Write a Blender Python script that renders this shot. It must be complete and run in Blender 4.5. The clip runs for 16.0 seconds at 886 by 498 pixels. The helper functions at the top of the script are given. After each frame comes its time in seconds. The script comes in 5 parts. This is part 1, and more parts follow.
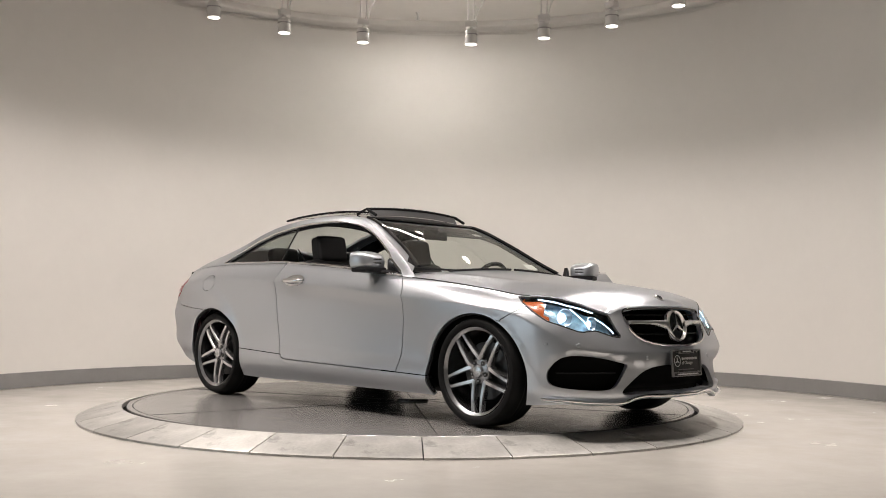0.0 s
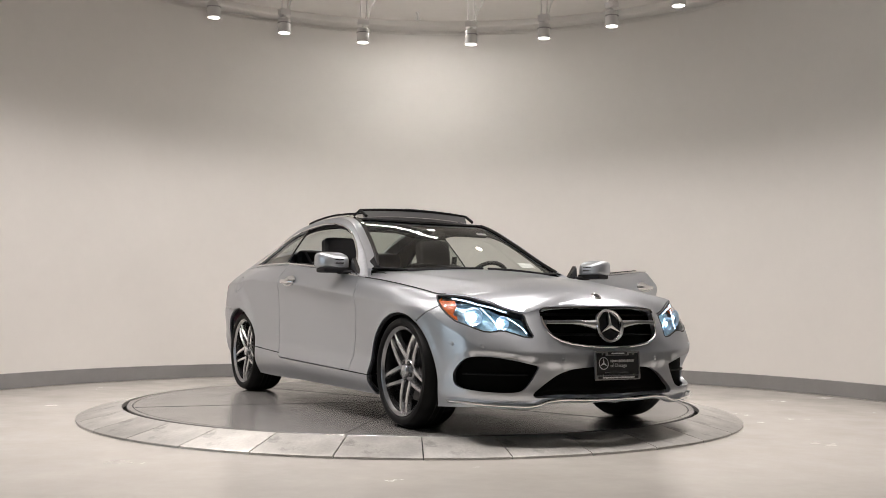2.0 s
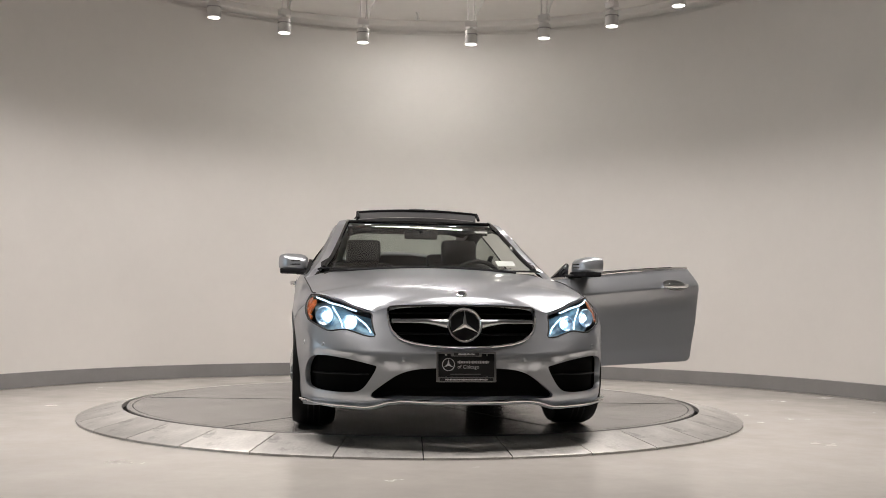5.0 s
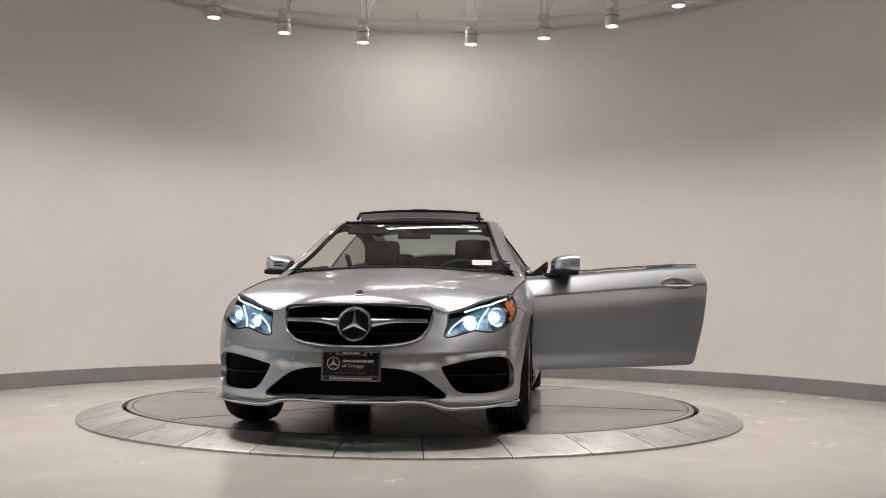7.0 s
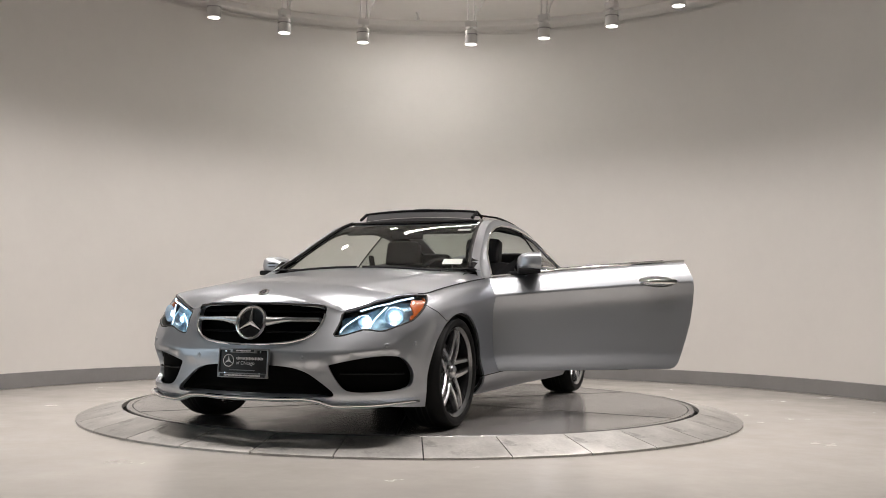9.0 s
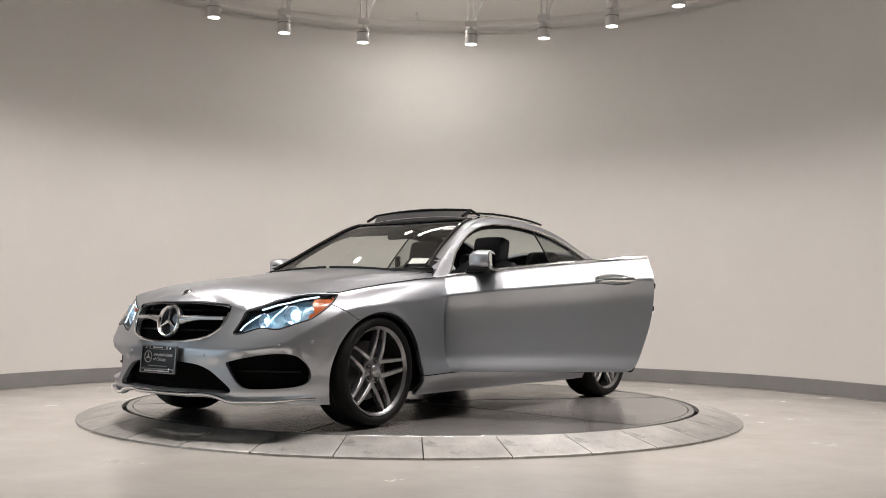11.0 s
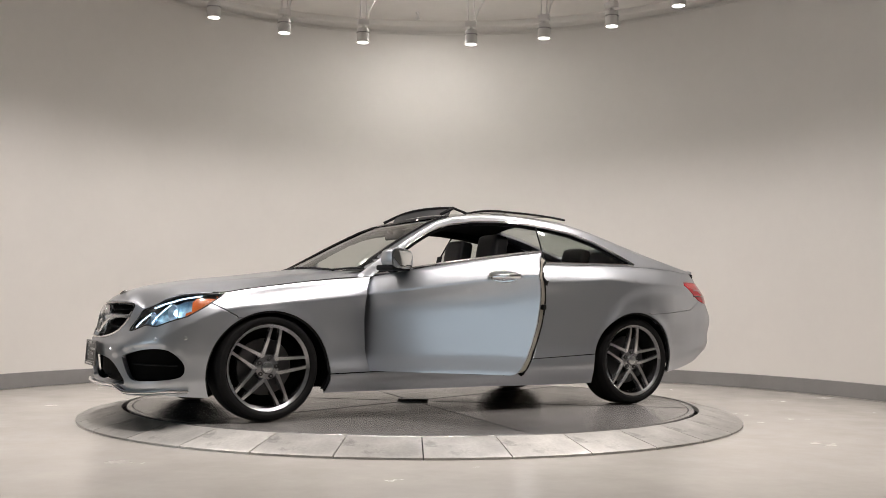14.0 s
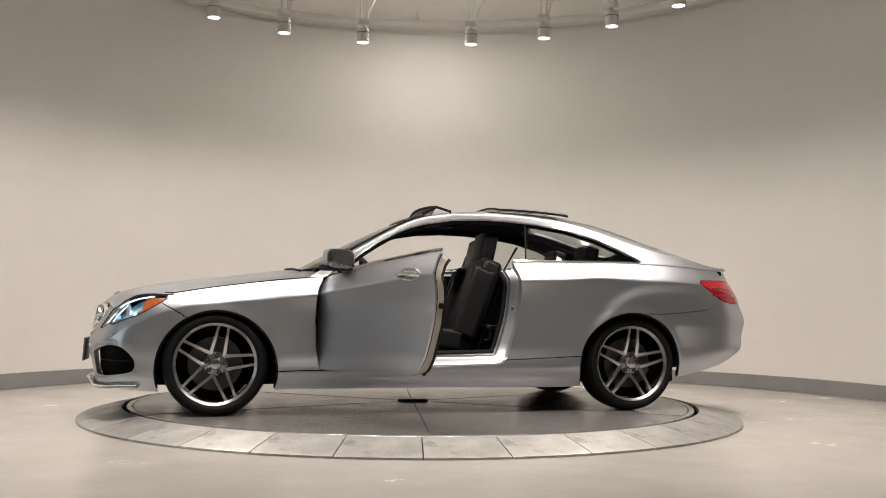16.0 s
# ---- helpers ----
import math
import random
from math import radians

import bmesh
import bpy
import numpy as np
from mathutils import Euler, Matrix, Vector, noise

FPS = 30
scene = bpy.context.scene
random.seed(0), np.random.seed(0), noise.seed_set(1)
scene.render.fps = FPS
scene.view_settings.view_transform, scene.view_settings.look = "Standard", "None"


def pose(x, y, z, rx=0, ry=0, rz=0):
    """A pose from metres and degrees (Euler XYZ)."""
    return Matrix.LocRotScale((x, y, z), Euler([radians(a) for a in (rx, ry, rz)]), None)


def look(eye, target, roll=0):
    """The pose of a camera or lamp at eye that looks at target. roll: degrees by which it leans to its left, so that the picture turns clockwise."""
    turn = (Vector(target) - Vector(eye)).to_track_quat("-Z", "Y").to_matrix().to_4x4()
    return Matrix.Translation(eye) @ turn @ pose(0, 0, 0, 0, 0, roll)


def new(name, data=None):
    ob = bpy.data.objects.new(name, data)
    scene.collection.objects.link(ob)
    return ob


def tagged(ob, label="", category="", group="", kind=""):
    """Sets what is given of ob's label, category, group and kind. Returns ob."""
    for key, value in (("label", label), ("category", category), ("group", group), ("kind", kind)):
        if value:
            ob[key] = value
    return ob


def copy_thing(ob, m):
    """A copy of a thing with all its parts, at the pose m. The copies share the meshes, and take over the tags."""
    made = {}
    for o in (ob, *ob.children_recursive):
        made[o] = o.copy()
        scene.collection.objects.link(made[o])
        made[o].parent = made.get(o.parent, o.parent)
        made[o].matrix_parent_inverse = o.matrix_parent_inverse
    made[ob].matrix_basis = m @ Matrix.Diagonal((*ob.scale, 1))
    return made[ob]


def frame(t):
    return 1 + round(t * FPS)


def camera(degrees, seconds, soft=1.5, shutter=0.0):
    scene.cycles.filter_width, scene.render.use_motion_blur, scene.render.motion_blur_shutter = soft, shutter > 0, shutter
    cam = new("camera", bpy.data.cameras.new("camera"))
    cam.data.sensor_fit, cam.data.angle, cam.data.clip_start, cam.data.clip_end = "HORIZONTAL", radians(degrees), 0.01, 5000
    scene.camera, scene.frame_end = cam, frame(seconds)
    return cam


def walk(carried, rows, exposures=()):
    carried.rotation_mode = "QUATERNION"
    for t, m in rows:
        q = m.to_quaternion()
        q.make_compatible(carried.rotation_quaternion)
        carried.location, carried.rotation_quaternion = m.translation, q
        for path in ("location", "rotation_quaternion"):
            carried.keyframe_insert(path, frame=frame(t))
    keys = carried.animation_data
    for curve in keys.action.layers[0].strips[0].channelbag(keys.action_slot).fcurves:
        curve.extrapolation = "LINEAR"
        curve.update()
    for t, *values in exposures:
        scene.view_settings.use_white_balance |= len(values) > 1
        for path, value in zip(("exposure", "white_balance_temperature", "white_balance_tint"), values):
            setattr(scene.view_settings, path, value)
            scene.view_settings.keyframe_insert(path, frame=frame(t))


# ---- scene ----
cam = camera(48.32, 16.0, 0.9)
EYE = (0.0, -7.297, 0.680)
PAN, PITCH = radians(1.644), radians(3.419)
AIM = (EYE[0] + math.sin(PAN) * math.cos(PITCH), EYE[1] + math.cos(PAN) * math.cos(PITCH), EYE[2] + math.sin(PITCH))
STAND = look(EYE, AIM, 0.618)
walk(cam, [(0.0, STAND), (16.0, STAND)], [(0.0, 0.02, 6700, 10), (0.6, 0.02, 6500, 10), (2.0, 0.0, 6500, 10), (3.5, -0.05, 6500, 10), (6.5, -0.2, 6500, 10), (9.0, -0.14, 6500, 10), (12.5, -0.08, 6500, 10), (14.3, -0.08, 6550, 10), (15.3, -0.1, 6850, 10), (16.0, -0.1, 6850, 10)])

# ---- light ----
scene.view_settings.exposure = 0.0
world = bpy.data.worlds.new("world")
scene.world = world
world.use_nodes = True
world.node_tree.nodes["Background"].inputs[0].default_value = (0.9, 0.92, 1.0, 1)
world.node_tree.nodes["Background"].inputs[1].default_value = 0.02

FLOOR = -0.08
HUB = Vector((0.119, -0.098, 0))      # axis of the round wall and of the ring of lamps
WALL_R, WALL_TOP, LAMP_R, LAMP_Z = 4.079, 3.838, 2.52, 3.32
LAMP_HUB = Vector((-0.011, 0.0, 0))
WARM = (1.0, 0.925, 0.89)
LAMP_WATTS = 82.0
GAPS = [137.6, 120.5, 102.2, 77.4, 60.3, 43.6, 25.4]
LAMP_ANGLES = GAPS + [25.4 - 16.52 * i for i in range(1, 15)]


def lamp_place(angle):
    a = radians(angle)
    return Vector((LAMP_HUB.x + LAMP_R * math.cos(a), LAMP_HUB.y + LAMP_R * math.sin(a), LAMP_Z))


for a in LAMP_ANGLES:
    p = lamp_place(a)
    data = bpy.data.lights.new("spot_beam", "SPOT")
    front = max(0.0, -math.sin(radians(a)))
    data.energy, data.color, data.spot_size, data.spot_blend, data.shadow_soft_size = LAMP_WATTS * (1 + 0.45 * front), WARM, radians(124), 0.9, 0.05
    new("spot_beam", data).matrix_world = look(p - Vector((0, 0, 0.01)), p + Vector((0, 0, -1)) + (0.08 - 0.3 * front) * Vector((math.cos(radians(a)), math.sin(radians(a)), 0)))

WASH_AT = Vector((HUB.x - 0.02, HUB.y + 2.75, 3.86))
data = bpy.data.lights.new("wash_beam", "SPOT")
data.energy, data.color, data.spot_size, data.spot_blend, data.shadow_soft_size = 17.0, WARM, radians(75), 1.0, 0.05
new("wash_beam", data).matrix_world = look(WASH_AT, (HUB.x, HUB.y + WALL_R, 3.1))

TUBE_AT = Vector((HUB.x, 2.72, 3.88))
data = bpy.data.lights.new("tube_light", "AREA")
data.energy, data.color, data.shape, data.size, data.size_y = 22.0, (1.0, 0.95, 0.9), "RECTANGLE", 1.3, 0.1
new("tube_light", data).matrix_world = look(TUBE_AT - Vector((0, 0, 0.02)), TUBE_AT - Vector((0, 0, 1)))

# ---- materials ----
def material(name, colour, rough=0.5, metal=0.0, coat=0.0, vary=0.0, scale=3.0, bump=0.0, grain=60.0, rough_vary=0.0, spec=0.5, dirt=None, emit=None, random_tint=0.0, flop=(1, 1, 1)):
    m = bpy.data.materials.new(name)
    m.use_nodes = True
    nt = m.node_tree
    b = nt.nodes["Principled BSDF"]
    b.inputs["Base Color"].default_value = (*colour, 1)
    b.inputs["Roughness"].default_value = rough
    b.inputs["Metallic"].default_value = metal
    b.inputs["Coat Weight"].default_value = coat
    b.inputs["Coat Roughness"].default_value = 0.03
    b.inputs["Specular IOR Level"].default_value = spec
    b.inputs["Specular Tint"].default_value = (*flop, 1)
    if emit:
        b.inputs["Emission Color"].default_value = (*emit[0], 1)
        b.inputs["Emission Strength"].default_value = emit[1]
    co = nt.nodes.new("ShaderNodeTexCoord")

    def cloud(size, detail=6.0, rough_=0.6):
        n = nt.nodes.new("ShaderNodeTexNoise")
        n.inputs["Scale"].default_value, n.inputs["Detail"].default_value, n.inputs["Roughness"].default_value = size, detail, rough_
        nt.links.new(co.outputs["Object"], n.inputs["Vector"])
        return n.outputs["Fac"]

    def span(value, a, b_, c, d):
        r = nt.nodes.new("ShaderNodeMapRange")
        for i, v in enumerate((a, b_, c, d)):
            r.inputs[i + 1].default_value = v
        nt.links.new(value, r.inputs[0])
        return r.outputs[0]

    colour_out = None
    if vary:
        mix = nt.nodes.new("ShaderNodeMix")
        mix.data_type = "RGBA"
        mix.inputs["A"].default_value = (*[c * (1 - vary) for c in colour], 1)
        mix.inputs["B"].default_value = (*[min(1, c * (1 + vary)) for c in colour], 1)
        nt.links.new(span(cloud(scale), 0.3, 0.7, 0, 1), mix.inputs["Factor"])
        colour_out = mix.outputs["Result"]
        mix2 = nt.nodes.new("ShaderNodeMix")
        mix2.data_type, mix2.blend_type = "RGBA", "MULTIPLY"
        mix2.inputs["Factor"].default_value = 0.7
        nt.links.new(colour_out, mix2.inputs["A"])
        fine = span(cloud(scale * 14), 0.25, 0.75, 1 - vary, 1.0)
        nt.links.new(fine, mix2.inputs["B"])
        colour_out = mix2.outputs["Result"]
    if dirt:
        tone, size, low, high = dirt
        mix3 = nt.nodes.new("ShaderNodeMix")
        mix3.data_type = "RGBA"
        nt.links.new(span(cloud(size, 8, 0.7), low, high, 0, 1), mix3.inputs["Factor"])
        if colour_out:
            nt.links.new(colour_out, mix3.inputs["A"])
        else:
            mix3.inputs["A"].default_value = (*colour, 1)
        mix3.inputs["B"].default_value = (*tone, 1)
        colour_out = mix3.outputs["Result"]
    if random_tint:
        info = nt.nodes.new("ShaderNodeObjectInfo")
        mix4 = nt.nodes.new("ShaderNodeMix")
        mix4.data_type, mix4.blend_type = "RGBA", "MULTIPLY"
        mix4.inputs["Factor"].default_value = 1
        if colour_out:
            nt.links.new(colour_out, mix4.inputs["A"])
        else:
            mix4.inputs["A"].default_value = (*colour, 1)
        nt.links.new(span(info.outputs["Random"], 0, 1, 1 - random_tint, 1), mix4.inputs["B"])
        colour_out = mix4.outputs["Result"]
    if colour_out:
        nt.links.new(colour_out, b.inputs["Base Color"])
    if rough_vary:
        nt.links.new(span(cloud(scale * 2.3), 0.3, 0.7, max(0.02, rough - rough_vary), rough + rough_vary), b.inputs["Roughness"])
    if bump:
        bp = nt.nodes.new("ShaderNodeBump")
        bp.inputs["Strength"].default_value, bp.inputs["Distance"].default_value = bump, 0.002
        nt.links.new(cloud(grain, 3), bp.inputs["Height"])
        nt.links.new(bp.outputs["Normal"], b.inputs["Normal"])
    return m


def glass(name, tint, gloss=0.05):
    m = bpy.data.materials.new(name)
    m.use_nodes = True
    nt = m.node_tree
    nt.nodes.remove(nt.nodes["Principled BSDF"])
    clear, shine, mix, facing, power, gain = (nt.nodes.new("ShaderNode" + k) for k in ("BsdfTransparent", "BsdfGlossy", "MixShader", "LayerWeight", "Math", "MapRange"))
    clear.inputs["Color"].default_value = (*tint, 1)
    shine.inputs["Roughness"].default_value = 0.01
    facing.inputs["Blend"].default_value = 0.5
    power.operation = "POWER"
    power.inputs[1].default_value = 5.0
    gain.inputs[3].default_value, gain.inputs[4].default_value = gloss, 0.9
    nt.links.new(facing.outputs["Facing"], power.inputs[0])
    nt.links.new(power.outputs[0], gain.inputs[0])
    nt.links.new(gain.outputs[0], mix.inputs[0])
    nt.links.new(clear.outputs[0], mix.inputs[1])
    nt.links.new(shine.outputs[0], mix.inputs[2])
    nt.links.new(mix.outputs[0], nt.nodes["Material Output"].inputs[0])
    return m


def glow(name, colour, strength):
    m = bpy.data.materials.new(name)
    m.use_nodes = True
    nt = m.node_tree
    nt.nodes.remove(nt.nodes["Principled BSDF"])
    e = nt.nodes.new("ShaderNodeEmission")
    e.inputs[0].default_value, e.inputs[1].default_value = (*colour, 1), strength
    nt.links.new(e.outputs[0], nt.nodes["Material Output"].inputs[0])
    return m


WALL_PAINT = material("wall_paint", (0.74, 0.72, 0.69), 0.75, vary=0.03, scale=0.7, bump=0.12, grain=140)
CEILING_PAINT = material("ceiling_paint", (0.74, 0.72, 0.69), 0.85, vary=0.04, scale=1.1)
TRIM_WHITE = material("trim_white", (0.8, 0.78, 0.75), 0.6, vary=0.03, scale=2)
BASE_GREY = material("baseboard_vinyl", (0.24, 0.235, 0.235), 0.5, vary=0.08, scale=2.5)
FLOOR_COAT = material("floor_coating", (0.49, 0.465, 0.43), 0.22, vary=0.07, scale=1.0, bump=0.03, grain=35, rough_vary=0.06, dirt=((0.27, 0.25, 0.22), 11.0, 0.67, 0.80))
DECK_STEEL = material("turntable_steel", (0.19, 0.183, 0.177), 0.21, vary=0.10, scale=1.2, bump=0.03, grain=30, rough_vary=0.03, dirt=((0.13, 0.12, 0.11), 1.6, 0.62, 1.0))
PLATE_STEEL = material("plate_steel", (0.58, 0.565, 0.535), 0.4, metal=0.35, vary=0.24, scale=4.0, bump=0.06, grain=45, rough_vary=0.06, dirt=((0.13, 0.125, 0.115), 5.0, 0.56, 0.75), random_tint=0.3)
BLACK_GAP = material("black_gap_and_rubber", (0.012, 0.012, 0.012), 0.7)
WHITE_METAL = material("lamp_white", (0.72, 0.70, 0.68), 0.45, vary=0.03, scale=8)
LAMP_GLOW = glow("lamp_glow", (1.0, 0.95, 0.88), 14.0)
# cool fill glow behind the added side window
WINDOW_FILL = glow("window_fill", (0.78, 0.91, 1.0), 1.3)
TUBE_GLOW = glow("tube_glow", (1.0, 0.97, 0.93), 9.0)


# ---- mesh helpers ----
def finish(bm, name, mat, smooth=30):
    me = bpy.data.meshes.new(name)
    bmesh.ops.recalc_face_normals(bm, faces=bm.faces)
    bm.to_mesh(me)
    bm.free()
    me.materials.append(mat)
    if smooth:
        me.polygons.foreach_set("use_smooth", [True] * len(me.polygons))
        me.set_sharp_from_angle(angle=radians(smooth))
    return me


def part(name, bm, mat, parent=None, label="", smooth=35):
    ob = new(name, finish(bm, name, mat, smooth))
    ob.parent = parent
    return tagged(ob, label)


def thing(name, label, category, bm=None, mat=None, group="", kind="", smooth=35):
    ob = new(name, finish(bm, name, mat, smooth) if bm else None)
    return tagged(ob, label, category, group, kind)


def box(size, at=(0, 0, 0), bevel=0.0, turn=None, bm=None, segments=2):
    bm = bm or bmesh.new()
    m = Matrix.Translation(at) @ (turn.to_4x4() if turn else Matrix()) @ Matrix.Diagonal((*size, 1))
    made = bmesh.ops.create_cube(bm, size=1, matrix=m)["verts"]
    if bevel:
        edges = list({e for v in made for e in v.link_edges})
        bmesh.ops.bevel(bm, geom=edges, offset=bevel, segments=segments, affect="EDGES", profile=0.6)
    return bm


def rod(a, b, r, r2=None, n=16, bm=None):
    bm = bm or bmesh.new()
    a, b = Vector(a), Vector(b)
    d = b - a
    m = Matrix.Translation((a + b) / 2) @ d.to_track_quat("Z", "Y").to_matrix().to_4x4()
    bmesh.ops.create_cone(bm, cap_ends=True, segments=n, radius1=r, radius2=r if r2 is None else r2, depth=d.length, matrix=m)
    return bm


def lathe(rows, axis, n=64, bm=None, a0=0.0, a1=360.0):
    """Turns rows of (radius, height) round an axis, given as a matrix whose z is the axis."""
    bm = bm or bmesh.new()
    closed = abs(a1 - a0) >= 359.9
    count = n if closed else n + 1
    rings = []
    for r, h in rows:
        rings.append([bm.verts.new(axis @ Vector((r * math.cos(radians(a0 + (a1 - a0) * i / n)), r * math.sin(radians(a0 + (a1 - a0) * i / n)), h))) for i in range(count)])
    for p, q in zip(rings, rings[1:]):
        for i in range(n):
            j = (i + 1) % count
            bm.faces.new((p[i], p[j], q[j], q[i]))
    return bm


def tube(points, r, n=8, bm=None, closed=False, flat=1.0):
    bm = bm or bmesh.new()
    pts = [Vector(p) for p in points]
    rings = []
    for i, p in enumerate(pts):
        a = pts[i - 1] if i or closed else p
        b = pts[(i + 1) % len(pts)] if i + 1 < len(pts) or closed else p
        d = (b - a).normalized()
        side = d.cross(Vector((0, 0, 1)))
        side = side.normalized() if side.length > 1e-4 else Vector((1, 0, 0))
        up = side.cross(d)
        rings.append([bm.verts.new(p + r * (math.cos(k * math.tau / n) * side + flat * math.sin(k * math.tau / n) * up)) for k in range(n)])
    pairs = list(zip(rings, rings[1:])) + ([(rings[-1], rings[0])] if closed else [])
    for p, q in pairs:
        for k in range(n):
            bm.faces.new((p[k], p[(k + 1) % n], q[(k + 1) % n], q[k]))
    if not closed:
        bm.faces.new(rings[0])
        bm.faces.new(rings[-1][::-1])
    return bm


UP = Matrix()

# ---- the room ----
CEIL_Z = 3.99
HUBM = Matrix.Translation(HUB)
bm = bmesh.new()
bmesh.ops.create_grid(bm, x_segments=8, y_segments=8, size=9, matrix=Matrix.Translation((0, -4, FLOOR)))
thing("floor", "glossy off-white coated showroom floor, lightly scuffed", "floor", bm, FLOOR_COAT, kind="structure")
ARC0, ARC1 = -4.0, 184.0
wall = thing("wall_round", "curved off-white painted wall round the turntable", "wall",
             lathe([(WALL_R, FLOOR), (WALL_R, WALL_TOP), (WALL_R + 0.15, WALL_TOP), (WALL_R + 0.15, FLOOR)], HUBM, 120, None, ARC0, ARC1), WALL_PAINT, kind="structure")
thing("baseboard", "grey vinyl baseboard along the curved wall", "baseboard",
      lathe([(WALL_R, FLOOR + 0.004), (WALL_R - 0.012, FLOOR + 0.004), (WALL_R - 0.012, FLOOR + 0.136), (WALL_R - 0.004, FLOOR + 0.14), (WALL_R, FLOOR + 0.14)], HUBM, 120, None, ARC0, ARC1), BASE_GREY, kind="structure")
# recess under the band is shaped in to give a soft shaded line
thing("trim", "white trim band along the wall's upper edge, recess under it shaped for shade", "trim",
      lathe([(WALL_R + 0.002, WALL_TOP + 0.002), (WALL_R + 0.055, WALL_TOP + 0.006), (WALL_R + 0.055, WALL_TOP + 0.05), (WALL_R + 0.03, WALL_TOP + 0.074), (WALL_R - 0.012, WALL_TOP + 0.082), (WALL_R - 0.024, WALL_TOP + 0.088), (WALL_R - 0.03, WALL_TOP + 0.10), (WALL_R - 0.03, CEIL_Z)], HUBM, 120, None, ARC0, ARC1), TRIM_WHITE, kind="structure", smooth=40)
bm = box((18, 18, 0.1), (0, -4, CEIL_Z + 0.05))
thing("ceiling", "plain grey-white showroom ceiling", "ceiling", bm, CEILING_PAINT, kind="structure", smooth=0)
for nm, size, at in (("wall_north", (18, 0.15, CEIL_Z - FLOOR), (0, 5.0, (CEIL_Z + FLOOR) / 2)), ("wall_south", (18, 0.15, CEIL_Z - FLOOR), (0, -13.0, (CEIL_Z + FLOOR) / 2)), ("wall_east", (0.15, 18, CEIL_Z - FLOOR), (9.0, -4, (CEIL_Z + FLOOR) / 2))):
    thing(nm, "plain off-white showroom wall", "wall", box(size, at), WALL_PAINT, kind="structure", smooth=0)

# added, unseen window: cool fill guessed from the bluish sheen in the door's paint
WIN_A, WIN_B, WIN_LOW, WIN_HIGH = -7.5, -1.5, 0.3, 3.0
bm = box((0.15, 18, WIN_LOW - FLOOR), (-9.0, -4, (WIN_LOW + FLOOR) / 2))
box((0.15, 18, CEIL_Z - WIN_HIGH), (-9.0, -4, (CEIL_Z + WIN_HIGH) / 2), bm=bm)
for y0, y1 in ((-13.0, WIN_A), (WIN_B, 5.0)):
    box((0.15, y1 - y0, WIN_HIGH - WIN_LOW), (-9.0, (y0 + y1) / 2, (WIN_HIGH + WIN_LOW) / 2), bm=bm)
thing("wall_west", "plain off-white showroom wall with an added wide window", "wall", bm, WALL_PAINT, kind="structure", smooth=0)
window = thing("window_1", "unseen wide window in dark frames, added for cool fill light", "window", kind="structure")
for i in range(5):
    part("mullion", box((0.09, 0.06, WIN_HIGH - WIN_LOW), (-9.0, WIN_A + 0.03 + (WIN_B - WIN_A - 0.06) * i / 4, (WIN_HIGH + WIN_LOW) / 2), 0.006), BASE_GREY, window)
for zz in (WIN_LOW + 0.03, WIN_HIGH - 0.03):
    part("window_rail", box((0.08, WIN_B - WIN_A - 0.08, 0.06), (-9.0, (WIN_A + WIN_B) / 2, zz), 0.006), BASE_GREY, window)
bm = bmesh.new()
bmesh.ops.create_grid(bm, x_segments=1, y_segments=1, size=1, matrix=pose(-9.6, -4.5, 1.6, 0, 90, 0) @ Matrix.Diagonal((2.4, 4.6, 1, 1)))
thing("backdrop", "pale glowing sheet behind the added window, a cool fill", "backdrop", bm, WINDOW_FILL, kind="structure", smooth=0)

# ---- ring lamps ----
def ring_lamp():
    """A white cylinder lamp whose face is at the origin, hung from the ceiling by two rods."""
    lamp = thing("ceiling_lamp", "white cylindrical spotlight, lit, hung on rods from the ceiling", "lamp", group="spotlights in a ring")
    part("housing", lathe([(0.052, 0.002), (0.0615, 0.0), (0.0615, 0.09), (0.0605, 0.092), (0.0605, 0.103), (0.0615, 0.105), (0.0615, 0.135), (0.05, 0.147), (0.0, 0.148)], UP, 32), WHITE_METAL, lamp)
    part("lens", lathe([(0.0, 0.004), (0.054, 0.004)], UP, 32), LAMP_GLOW, lamp, "glowing round lens")
    for i in range(18):
        a = math.tau * i / 18
        part("vent_slot", box((0.006, 0.012, 0.007), (0.0605 * math.cos(a), 0.0605 * math.sin(a), 0.0975), 0, Euler((0, 0, a)).to_matrix()), BLACK_GAP, lamp, "dark cooling slot" if i == 0 else "")
    part("yoke", rod((0, 0, 0.14), (0, 0, 0.185), 0.018, 0.014, 12), WHITE_METAL, lamp)
    part("junction_box", box((0.11, 0.07, 0.06), (0, 0, 0.205), 0.008), WHITE_METAL, lamp)
    for dx in (-0.03, 0.03):
        part("rod", rod((dx, 0, 0.23), (dx, 0, CEIL_Z - LAMP_Z), 0.007, None, 8), WHITE_METAL, lamp)
    part("cable", tube([(0.045, 0, 0.23), (0.07, 0.01, 0.34), (0.11, 0.03, 0.42), (0.16, 0.05, 0.52), (0.19, 0.05, CEIL_Z - LAMP_Z)], 0.006, 6), WHITE_METAL, lamp)
    return lamp


first = None
for a in LAMP_ANGLES:
    m = Matrix.Translation(lamp_place(a)) @ pose(0, 0, 0, 0, 0, a - 90)
    if first is None:
        first = ring_lamp()
        first.matrix_basis = m
    else:
        copy_thing(first, m)

